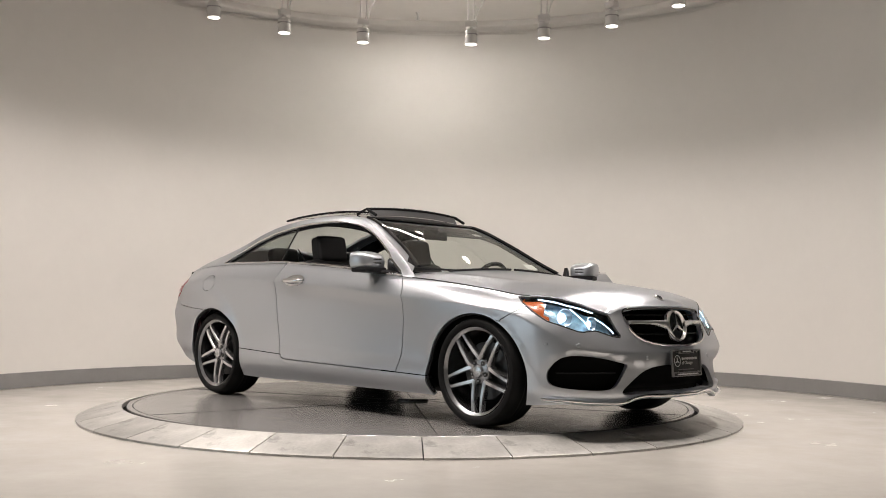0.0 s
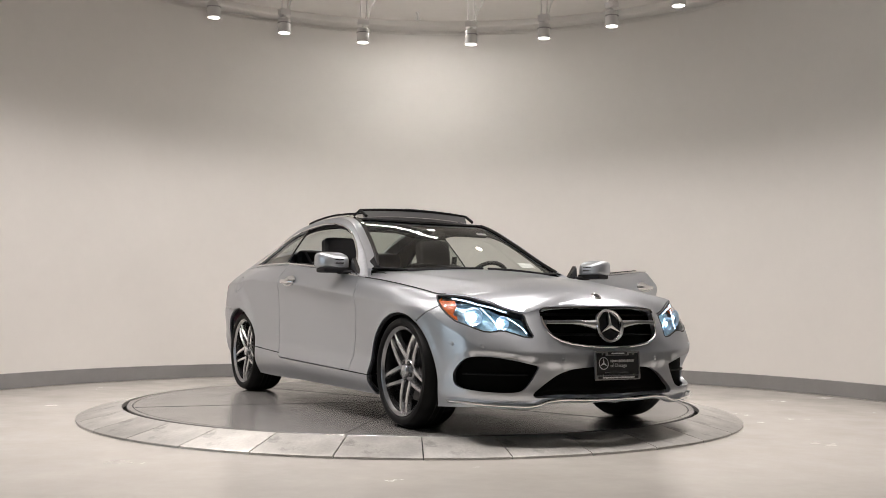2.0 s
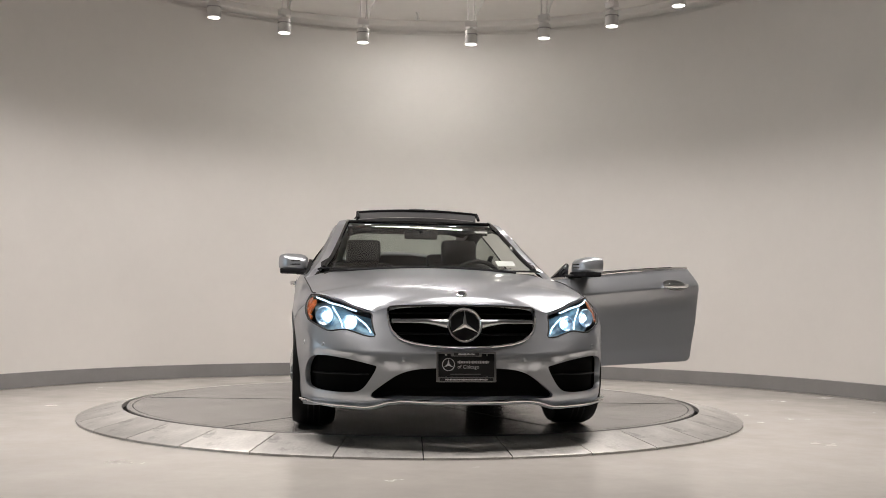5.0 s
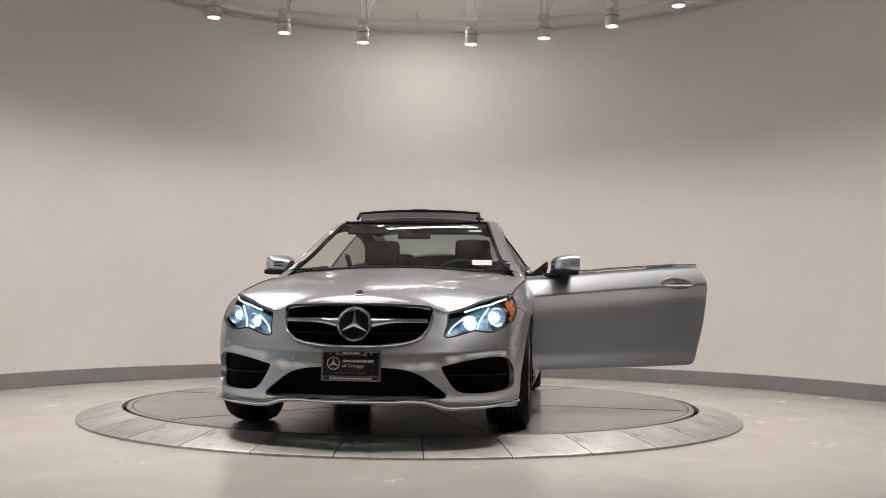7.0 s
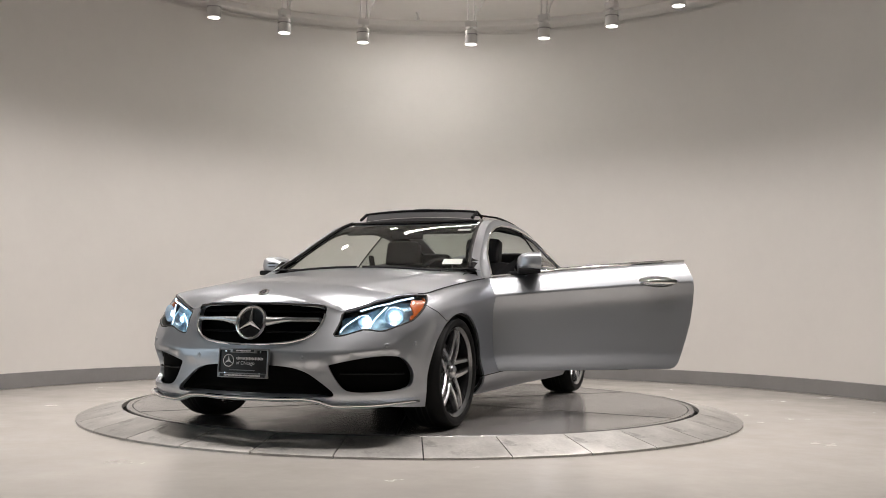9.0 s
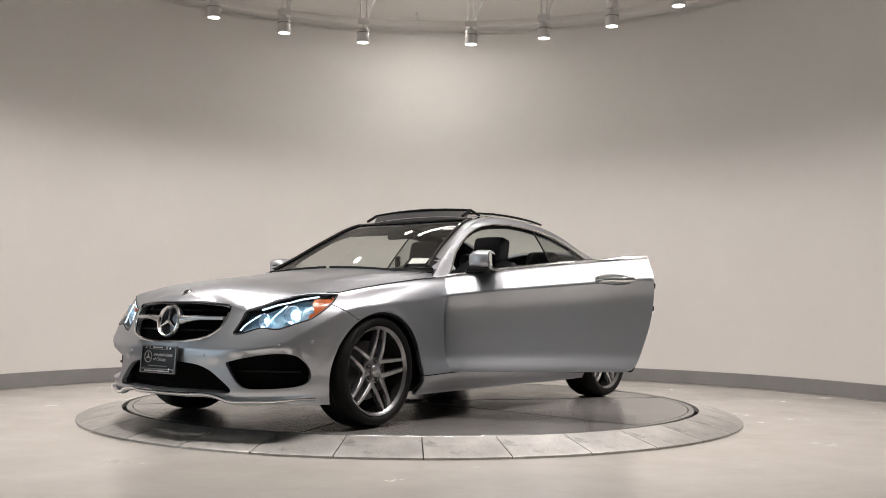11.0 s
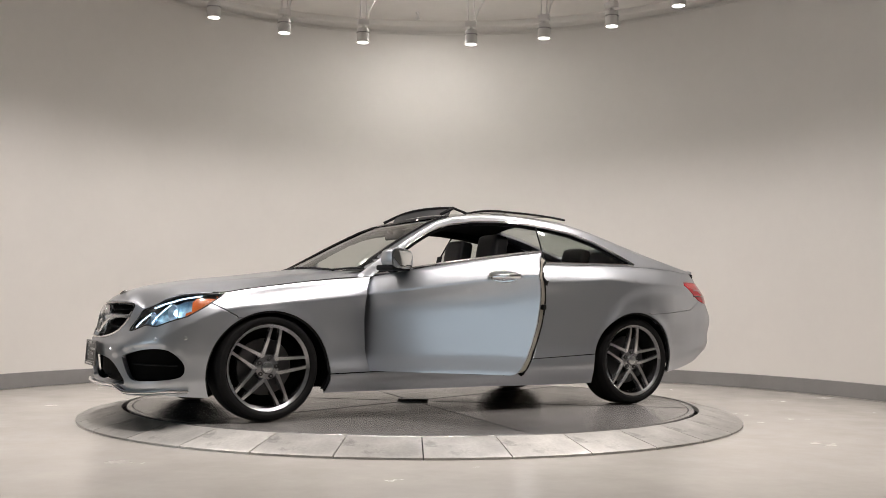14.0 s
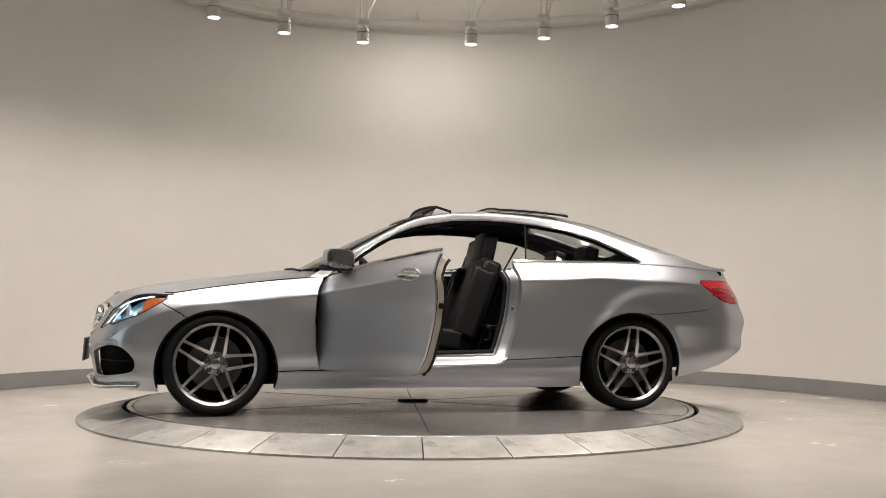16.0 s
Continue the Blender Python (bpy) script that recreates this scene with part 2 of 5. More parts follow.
tube_lamp = thing("tube_lamp", "long white ceiling tube lamp, lit", "lamp")
part("tray", box((1.4, 0.16, 0.05), TUBE_AT + Vector((0, 0, 0.05)), 0.01), WHITE_METAL, tube_lamp)
part("diffuser", box((1.3, 0.10, 0.02), TUBE_AT + Vector((0, 0, 0.012)), 0.006), TUBE_GLOW, tube_lamp, "glowing diffuser")
wash_lamp = thing("wash_lamp", "white spotlight under the ceiling aimed at the wall", "lamp")
aim = look(WASH_AT, (HUB.x, HUB.y + WALL_R, 3.1))
part("housing", lathe([(0.055, 0.01), (0.06, 0.01), (0.06, 0.13), (0.0, 0.14)], aim, 28), WHITE_METAL, wash_lamp)
part("lens", lathe([(0.0, 0.02), (0.055, 0.02)], aim, 28), LAMP_GLOW, wash_lamp)
part("stem", rod(WASH_AT + Vector((0, -0.06, 0.05)), (WASH_AT.x, WASH_AT.y - 0.06, CEIL_Z), 0.015), WHITE_METAL, wash_lamp)

cord = thing("hanging_cord", "short white cord end hanging from the ceiling", "cord")
p = Vector((HUB.x - 0.12, HUB.y + 3.72, WALL_TOP - 0.02))
part("cord", tube([p + Vector((-0.02, 0, 0.20)), p + Vector((-0.016, 0, 0.18)), p + Vector((0, 0, 0.16)), p + Vector((0.01, 0, 0.1))], 0.012, 8), WHITE_METAL, cord)
part("cord_cap", rod(p + Vector((0.01, 0, 0.1)), p + Vector((0.012, 0, 0.085)), 0.02), WHITE_METAL, cord)

# ---- the turntable ----
R_DISC, R_IN, R_OUT, PLATES = 2.0, 2.03, 2.317, 32
disc = thing("turntable_disc", "grey steel rotating turntable disc with a raised hub cap", "turntable")
bm = bmesh.new()
lathe([(0.0, 0.0), (0.5, 0.0), (1.2, 0.0), (1.955, 0.0), (1.957, -0.004), (1.962, -0.004), (1.964, 0.0), (R_DISC - 0.004, 0.0), (R_DISC, -0.004), (R_DISC, -0.06)], UP, 160, bm)
part("deck", bm, DECK_STEEL, disc)
part("rim_joint", lathe([(1.956, -0.0025), (1.963, -0.0025)], UP, 120), BLACK_GAP, disc)
for i in range(6):
    a = math.tau * (i + 0.35) / 6
    part("deck_seam", box((1.80, 0.0035, 0.003), (1.05 * math.cos(a), 1.05 * math.sin(a), 0.0), 0, Euler((0, 0, a)).to_matrix()), BLACK_GAP, disc)
part("hub_cap", lathe([(0.112, 0.0), (0.112, 0.007), (0.104, 0.012), (0.0, 0.013)], UP, 40), DECK_STEEL, disc)
for i in range(16):
    a = math.tau * i / 16
    part("hub_slot", box((0.006, 0.018, 0.008), (0.106 * math.cos(a), 0.106 * math.sin(a), 0.0085), 0, Euler((0, 0, a)).to_matrix()), BLACK_GAP, disc)

apron = thing("turntable_ring", "fixed sloping ring of grey steel plates round the turntable", "ramp ring",
              lathe([(R_DISC + 0.002, -0.06), (R_IN + 0.004, -0.06), (R_IN + 0.004, -0.012), (R_OUT - 0.012, FLOOR + 0.006), (R_OUT - 0.006, FLOOR + 0.001)], UP, 128), BLACK_GAP)
STEP = 360 / PLATES


def plate_mesh():
    bm = bmesh.new()
    n = 6
    half = radians(STEP / 2) - 0.0016
    high = []
    for k in range(n + 1):
        a = -half + 2 * half * k / n
        c, s = math.cos(a), math.sin(a)
        rows = [(R_IN, -0.03), (R_IN, -0.003), (R_IN + 0.003, 0.0), (R_OUT - 0.006, FLOOR + 0.016), (R_OUT, FLOOR + 0.012), (R_OUT, FLOOR)]
        high.append([bm.verts.new((r * c, r * s, z)) for r, z in rows])
    for p, q in zip(high, high[1:]):
        for i in range(5):
            bm.faces.new((p[i], p[i + 1], q[i + 1], q[i]))
    bm.faces.new(high[0])
    bm.faces.new(high[-1][::-1])
    return finish(bm, "ring_plate", PLATE_STEEL, 30)


plate = plate_mesh()
for i in range(PLATES):
    ob = new("ring_plate", plate)
    ob.parent = apron
    ob.matrix_basis = pose(0, 0, 0, 0, 0, -88.6 + STEP * (i + 0.5))

# ---- car materials ----
PAINT = material("silver_paint", (0.545, 0.57, 0.605), 0.34, metal=0.9, coat=0.5, vary=0.03, scale=700, flop=(0.5, 0.5, 0.52))
CHROME = material("chrome", (0.82, 0.82, 0.83), 0.08, metal=1.0)
SATIN = material("satin_silver", (0.62, 0.63, 0.64), 0.25, metal=1.0)
SPOKE_FACE = material("spoke_silver", (0.66, 0.66, 0.67), 0.22, metal=0.95, vary=0.04, scale=50)
ALLOY = material("alloy_silver", (0.34, 0.34, 0.35), 0.27, metal=0.92, coat=0.3, vary=0.05, scale=40)
GLOSS_BLACK = material("gloss_black", (0.008, 0.008, 0.009), 0.06, coat=0.5)
MATT_BLACK = material("black_plastic", (0.006, 0.006, 0.007), 0.6, spec=0.22, bump=0.1, grain=300)
RUBBER = material("tyre_rubber", (0.006, 0.006, 0.006), 0.6, spec=0.2, vary=0.15, scale=20, bump=0.15, grain=150)
LEATHER = material("black_leather", (0.008, 0.008, 0.009), 0.5, spec=0.3, bump=0.25, grain=220, vary=0.1, scale=9)
CARPET = material("dark_carpet", (0.007, 0.007, 0.008), 0.95, spec=0.1)
# silver shell edge; the warm wall's reflection is put into the colour
BEIGE = material("jamb_wall_tint", (0.5, 0.475, 0.415), 0.45, vary=0.08, scale=9)
BRAKE_STEEL = material("brake_disc_steel", (0.10, 0.10, 0.10), 0.4, metal=1.0)
DISC_STEEL = material("brake_steel", (0.3, 0.3, 0.3), 0.35, metal=1.0)
MIRROR = material("mirror_glass", (0.8, 0.82, 0.82), 0.02, metal=1.0)
AMBER = material("amber_lens", (0.42, 0.09, 0.015), 0.2, coat=0.8, vary=0.25, scale=40, emit=((1.0, 0.22, 0.02), 0.08))
RED_LENS = material("red_lens", (0.30, 0.004, 0.010), 0.2, coat=0.3, spec=0.3, emit=((1.0, 0.03, 0.04), 0.06))
RED_DARK = material("dark_red_lens", (0.12, 0.006, 0.01), 0.12, coat=1.0)
LENS_CLEAR = glass("clear_cover", (0.93, 0.95, 0.97), 0.04)
SCREEN_GLASS = glass("windscreen_glass", (0.70, 0.74, 0.71), 0.045)
SIDE_GLASS = glass("side_glass", (0.70, 0.73, 0.71), 0.03)
REAR_GLASS = glass("rear_glass", (0.66, 0.70, 0.68), 0.04)
ROOF_GLASS = GLOSS_BLACK
BEAM = glow("headlight_glow", (0.62, 0.86, 1.0), 15.0)
# near-black that stands in for the shade deep inside openings
DEPTH_SHADE = material("depth_shade", (0.002, 0.002, 0.002), 0.8, spec=0.08)
# the lamps' blue glow is put into the housing's colour
HOUSING_GLOW_TINT = material("lamp_housing", (0.42, 0.63, 0.90), 0.3, metal=0.4, vary=0.4, scale=30)
STRIP_GLOW = glow("light_guide_glow", (0.62, 0.84, 1.0), 3.2)
# bowl metal tinted blue as well, for the lamp's glow on it
REFLECTOR = material("glow_tinted_reflector", (0.62, 0.78, 0.95), 0.32, metal=0.8)
PAPER = material("white_paper", (0.92, 0.92, 0.9), 0.8)
GREY_MESH = material("grey_mesh", (0.13, 0.13, 0.13), 0.8)
PLATE_INK = material("plate_black", (0.012, 0.012, 0.012), 0.35)
PRINT = material("pale_print", (0.6, 0.6, 0.6), 0.5)


# ---- smooth curves ----
def spline(rows):
    xs = np.array([r[0] for r in rows], float)
    ys = np.array([r[1] for r in rows], float)
    if xs[0] > xs[-1]:
        xs, ys = xs[::-1], ys[::-1]
    sl = np.diff(ys) / np.diff(xs)
    t = np.zeros(len(xs))
    t[0], t[-1] = sl[0], sl[-1]
    for i in range(1, len(xs) - 1):
        h0, h1 = xs[i] - xs[i - 1], xs[i + 1] - xs[i]
        t[i] = (sl[i - 1] * h1 + sl[i] * h0) / (h0 + h1)

    def f(x):
        x = np.clip(np.asarray(x, float), xs[0], xs[-1])
        i = np.clip(np.searchsorted(xs, x) - 1, 0, len(xs) - 2)
        h = xs[i + 1] - xs[i]
        u = (x - xs[i]) / h
        return (2 * u ** 3 - 3 * u ** 2 + 1) * ys[i] + (u ** 3 - 2 * u ** 2 + u) * h * t[i] + (3 * u ** 2 - 2 * u ** 3) * ys[i + 1] + (u ** 3 - u ** 2) * h * t[i + 1]
    return f


# plan of the lower body, front middle round the left side to the rear middle
PLAN = [(2.200, 0.0), (2.192, 0.2), (2.160, 0.36), (2.105, 0.54), (2.035, 0.685), (1.95, 0.775), (1.83, 0.828), (1.66, 0.858), (1.38, 0.874), (1.0, 0.884), (0.5, 0.890), (0.0, 0.892), (-0.6, 0.893),
        (-1.1, 0.893), (-1.4, 0.890), (-1.75, 0.866), (-2.0, 0.822), (-2.2, 0.748), (-2.36, 0.6), (-2.45, 0.36), (-2.475, 0.0)]
k = np.r_[0, np.cumsum(np.hypot(*np.diff(np.array(PLAN), axis=0).T))]
u = np.linspace(0, k[-1], 1200)
bx, by = spline(list(zip(k, [p[0] for p in PLAN])))(u), spline(list(zip(k, [p[1] for p in PLAN])))(u)
S = np.r_[0, np.cumsum(np.hypot(np.diff(bx), np.diff(by)))]
S_END = S[-1]
TX, TY = np.gradient(bx, S), np.gradient(by, S)
NX, NY = TY, -TX
half_i = int(np.argmax(by))


def s_x(x):
    return float(np.interp(-x, -bx, S))


def s_y(y, rear=False):
    if rear:
        return float(np.interp(-y, -by[half_i:], S[half_i:]))
    return float(np.interp(y, by[:half_i], S[:half_i]))


# upper and lower edge and the crease of the lower body
Z_TOP = spline([(0, 0.700), (s_y(0.3), 0.698), (s_y(0.4), 0.687), (s_y(0.45), 0.672), (s_y(0.50), 0.659), (s_y(0.55), 0.668), (s_y(0.60), 0.683), (s_y(0.64), 0.696), (s_y(0.70), 0.716), (s_x(1.955), 0.734), (s_x(1.90), 0.745), (s_x(1.80), 0.755), (s_x(1.643), 0.758), (s_x(1.5), 0.780), (s_x(1.33), 0.805), (s_x(1.15), 0.829), (s_x(0.98), 0.849), (s_x(0.8), 0.866),
                (s_x(0.617), 0.886), (s_x(0.2), 0.932), (s_x(-0.2), 0.966), (s_x(-0.45), 0.984), (s_x(-0.925), 0.994), (s_x(-1.478), 1.0), (s_x(-1.9), 0.986), (s_x(-2.15), 0.968), (s_y(0.5, True), 0.972), (S_END, 0.99)])
Z_BOT = spline([(0, 0.196), (s_y(0.35), 0.2), (s_y(0.47), 0.172), (s_y(0.7), 0.168), (s_x(1.9), 0.158), (s_x(1.75), 0.150), (s_x(1.0), 0.157), (s_x(0.0), 0.163), (s_x(-1.0), 0.164), (s_x(-1.5), 0.19), (s_x(-1.72), 0.22), (s_x(-1.97), 0.265), (s_x(-2.2), 0.31), (S_END, 0.32)])
Z_CREASE = spline([(0, 0.44), (s_y(0.45), 0.45), (s_y(0.7), 0.47), (s_x(1.87), 0.56), (s_x(1.643), 0.655), (s_x(1.38), 0.695), (s_x(1.15), 0.715), (s_x(0.77), 0.751), (s_x(0.1), 0.812), (s_x(-0.57), 0.862), (s_x(-0.9), 0.876), (s_x(-1.13), 0.892), (s_x(-1.4), 0.880), (s_x(-1.9), 0.86), (s_x(-2.2), 0.80), (S_END, 0.74)])
QK = [-1.0, -0.88, -0.6, -0.35, -0.12, 0.0, 0.25, 0.6, 1.0]
SECTION = [  # place along the plan; set-off from it at the heights QK between lower edge, crease and upper edge
    (0.0, [-0.03, -0.012, -0.006, -0.003, 0.0, 0.0, -0.016, -0.05, -0.092]),
    (s_y(0.42), [-0.03, -0.012, -0.006, -0.003, 0.0, 0.0, -0.024, -0.062, -0.10]),
    (s_y(0.70), [-0.03, -0.010, -0.004, -0.002, 0.0, 0.0, -0.016, -0.058, -0.125]),
    (s_x(1.87), [-0.035, -0.016, -0.008, -0.002, 0.0, -0.002, -0.018, -0.05, -0.105]),
    (s_x(1.643), [-0.03, -0.016, -0.006, 0.0, 0.002, -0.002, -0.016, -0.042, -0.086]),
    (s_x(1.38), [-0.03, -0.02, -0.008, 0.006, 0.010, 0.008, -0.008, -0.035, -0.080]),
    (s_x(1.05), [-0.045, 0.006, -0.010, -0.002, 0.003, 0.004, -0.008, -0.03, -0.068]),
    (s_x(0.7), [-0.045, 0.010, -0.012, -0.020, -0.015, 0.0, -0.013, -0.034, -0.062]),
    (s_x(-0.5), [-0.045, 0.014, -0.006, -0.019, -0.017, 0.0, -0.015, -0.042, -0.080]),
    (s_x(-0.85), [-0.045, 0.012, -0.004, -0.006, -0.006, 0.0, -0.017, -0.05, -0.098]),
    (s_x(-1.3), [-0.04, -0.012, -0.002, 0.004, 0.002, -0.001, -0.024, -0.072, -0.150]),
    (s_x(-1.9), [-0.045, -0.020, -0.008, 0.0, -0.006, -0.012, -0.04, -0.09, -0.155]),
    (s_y(0.6, True), [-0.10, -0.03, -0.004, 0.015, -0.02, -0.035, -0.06, -0.10, -0.135]),
    (S_END, [-0.10, -0.03, 0.0, 0.02, -0.02, -0.04, -0.08, -0.14, -0.20])]
NQ = 241
cols = [spline([(s, row[i]) for s, row in SECTION])(S) for i in range(9)]
qs = np.linspace(-1, 1, NQ)
SET = np.empty((len(S), NQ))
for i in range(len(S)):
    v = [c[i] for c in cols]
    SET[i] = np.where(qs < 0, spline(list(zip(QK[:6], v[:6])))(qs), spline(list(zip(QK[5:], v[5:])))(qs))
ZT, ZB, ZC = Z_TOP(S), Z_BOT(S), Z_CREASE(S)


FOLD_Z = spline([(s_y(0.2), 0.378), (s_y(0.35), 0.388), (s_y(0.5), 0.428), (s_y(0.65), 0.458), (s_x(1.97), 0.452), (s_x(1.88), 0.41), (s_x(1.80), 0.36)])
A_F, A_R = (1.374, 0.278, 0.372), (-1.364, 0.284, 0.375)      # wheel arches: x, z, radius


def side(s, z):
    """A point of the left lower body."""
    zt, zb, zc = np.interp(s, S, ZT), np.interp(s, S, ZB), np.interp(s, S, ZC)
    q = np.clip(np.where(z > zc, (z - zc) / (zt - zc), (z - zc) / (zc - zb)), -1, 1)
    fi = np.clip(np.interp(s, S, np.arange(len(S))), 0, len(S) - 1.001)
    fj = np.clip((q + 1) / 2 * (NQ - 1), 0, NQ - 1.001)
    i, j = fi.astype(int), fj.astype(int)
    a, b = fi - i, fj - j
    d = SET[i, j] * (1 - a) * (1 - b) + SET[i + 1, j] * a * (1 - b) + SET[i, j + 1] * (1 - a) * b + SET[i + 1, j + 1] * a * b
    zl = FOLD_Z(s)
    fold = np.exp(-((z - zl) / np.where(z < zl, 0.012, 0.055)) ** 2) * 0.008 * np.clip((s - s_y(0.22)) / 0.12, 0, 1) * np.clip((s_x(1.80) - s) / 0.15, 0, 1)
    arc = 0.0
    for a in (A_F, A_R):
        rr = np.hypot(np.interp(s, S, bx) - a[0], z - a[1]) - a[2]
        arc = arc + 0.008 * np.exp(-(np.clip(rr, 0, 1) / 0.030) ** 2) * np.clip((z - 0.30) / 0.15, 0, 1)
    xx = np.interp(s, S, bx)
    reach = 1 - np.hypot(np.clip(xx + 1.55, 0, 9) / 0.52, (z - 0.42) / 0.45)
    reach = np.clip(reach / 0.20, 0, 1)
    haunch = 0.020 * reach * reach * (3 - 2 * reach) * np.clip((z - 0.42) / 0.15, 0, 1) * np.clip((xx + 2.05) / 0.3, 0, 1)
    d = d + fold + arc + haunch
    y = np.interp(s, S, by) + np.interp(s, S, NY) * d
    return np.stack([np.interp(s, S, bx) + np.interp(s, S, NX) * d, y, z], -1)


EDGE = side(S, ZT)                      # the upper edge of the lower body
order = np.argsort(EDGE[:, 0])
edge_y = lambda x: np.interp(x, EDGE[order, 0], EDGE[order, 1])
edge_z = lambda x: np.interp(x, EDGE[order, 0], EDGE[order, 2])
X_BELT = 0.82                           # foot of the windscreen pillar
RAIL_Z = spline([(X_BELT, float(edge_z(X_BELT)) + 0.002), (0.6, 0.992), (0.354, 1.137), (0.071, 1.276), (-0.186, 1.322), (-0.4, 1.334), (-0.593, 1.329), (-0.8, 1.314), (-1.011, 1.288), (-1.224, 1.238), (-1.44, 1.168), (-1.7, 1.092), (-1.95, 1.035), (-2.15, 0.995), (-2.28, 0.985)])
RAIL_Y = spline([(X_BELT, float(edge_y(X_BELT)) - 0.01), (0.6, 0.722), (0.354, 0.655), (0.071, 0.597), (-0.3, 0.567), (-0.8, 0.556), (-1.2, 0.558), (-1.5, 0.575), (-1.8, 0.60), (-2.1, 0.58), (-2.28, 0.52)])
MID_Z = spline([(1.05, 0.82), (0.86, 0.925), (0.74, 0.99), (0.354, 1.19), (0.104, 1.297), (-0.05, 1.345), (-0.2, 1.374), (-0.4, 1.390), (-0.6, 1.393), (-0.8, 1.388), (-1.2, 1.351), (-1.45, 1.297), (-1.7, 1.212), (-1.92, 1.13), (-2.08, 1.07), (-2.2, 1.03), (-2.28, 1.005)])
HOOD_Z = spline([(2.13, 0.69), (2.10, 0.707), (2.07, 0.737), (2.03, 0.758), (1.95, 0.785), (1.86, 0.809), (1.695, 0.838), (1.313, 0.884), (0.92, 0.932), (0.7, 0.945)])


def pillar(x, z):
    """The left flank between belt and roof rail, over (x, z)."""
    zb, zr, yb, yr = edge_z(x), RAIL_Z(x), edge_y(x), RAIL_Y(x)
    w = np.clip((z - zb) / np.maximum(zr - zb, 0.004), 0, 1)
    return np.stack([x, yb + (yr - yb) * w + 0.035 * w * (1 - w) * np.minimum(1, (zr - zb) / 0.2), z], -1)


def roof(x, y):
    zr, yr = RAIL_Z(x), RAIL_Y(x)
    w = np.clip(np.abs(y) / yr, 0, 1)
    return np.stack([x, y, zr + (MID_Z(x) - zr) * (1 - w ** 2.3)], -1)


def hood(x, y):
    ye, ze = np.maximum(edge_y(x), 0.02), edge_z(x)
    w = np.clip(np.abs(y) / ye, 0, 1)
    ridge = 0.40 + 0.28 * np.clip((2.05 - x) / 1.2, 0, 1)
    r = np.exp(-((np.abs(y) - ridge) / 0.075) ** 2) * 0.010 * np.clip((1.98 - x) / 0.7, 0, 1) * np.clip((1 - w) / 0.3, 0, 1)
    z = ze + (HOOD_Z(x) - ze) * (1 - w ** 2.2) + r
    return np.stack([x, y, z], -1)


# ---- panels cut from a surface ----
def dense(poly, step=0.02, closed=True):
    out = []
    pts = list(poly) + ([poly[0]] if closed else [])
    for a, b in zip(pts, pts[1:]):
        n = max(1, int(math.hypot(b[0] - a[0], b[1] - a[1]) / step))
        out += [(a[0] + (b[0] - a[0]) * i / n, a[1] + (b[1] - a[1]) * i / n) for i in range(n)]
    return out if closed else out + [pts[-1]]


def round_poly(poly, times=2):
    for _ in range(times):
        out = []
        for a, b in zip(poly, poly[1:] + poly[:1]):
            out += [(a[0] * 0.75 + b[0] * 0.25, a[1] * 0.75 + b[1] * 0.25), (a[0] * 0.25 + b[0] * 0.75, a[1] * 0.25 + b[1] * 0.75)]
        poly = out
    return poly


def inside(P, poly):
    poly = np.asarray(poly)
    a, b = poly, np.roll(poly, -1, 0)
    x, y = P[:, 0][:, None], P[:, 1][:, None]
    with np.errstate(divide="ignore", invalid="ignore"):
        cross = ((a[:, 1] > y) != (b[:, 1] > y)) & (x < (b[:, 0] - a[:, 0]) * (y - a[:, 1]) / (b[:, 1] - a[:, 1]) + a[:, 0])
    return cross.sum(1) % 2 == 1


def cut(grid, loops, lines, name_of):
    """Triangulates the grid with the loops and lines as edges; returns points and, by name, the triangles."""
    from mathutils import geometry
    pts, edges = [], []
    for line, closed in [(l, True) for l in loops] + [(l, False) for l in lines]:
        n0 = len(pts)
        pts += line
        edges += [(n0 + i, n0 + i + 1) for i in range(len(line) - 1)] + ([(n0 + len(line) - 1, n0)] if closed else [])
    fixed = np.array(pts)
    g = np.asarray(grid)
    keep = np.ones(len(g), bool)
    for i in range(0, len(fixed), 200):
        keep &= ((g[:, None, :] - fixed[None, i:i + 200]) ** 2).sum(2).min(1) > 0.009 ** 2
    pts += [tuple(p) for p in g[keep]]
    v, _, f, *_ = geometry.delaunay_2d_cdt([Vector(p) for p in pts], edges, [], 0, 1e-5)
    V = np.array([tuple(p) for p in v])
    F = np.array(f)
    names = name_of(V[F].mean(1))
    return V, {n: F[names == n] for n in set(names) if n}


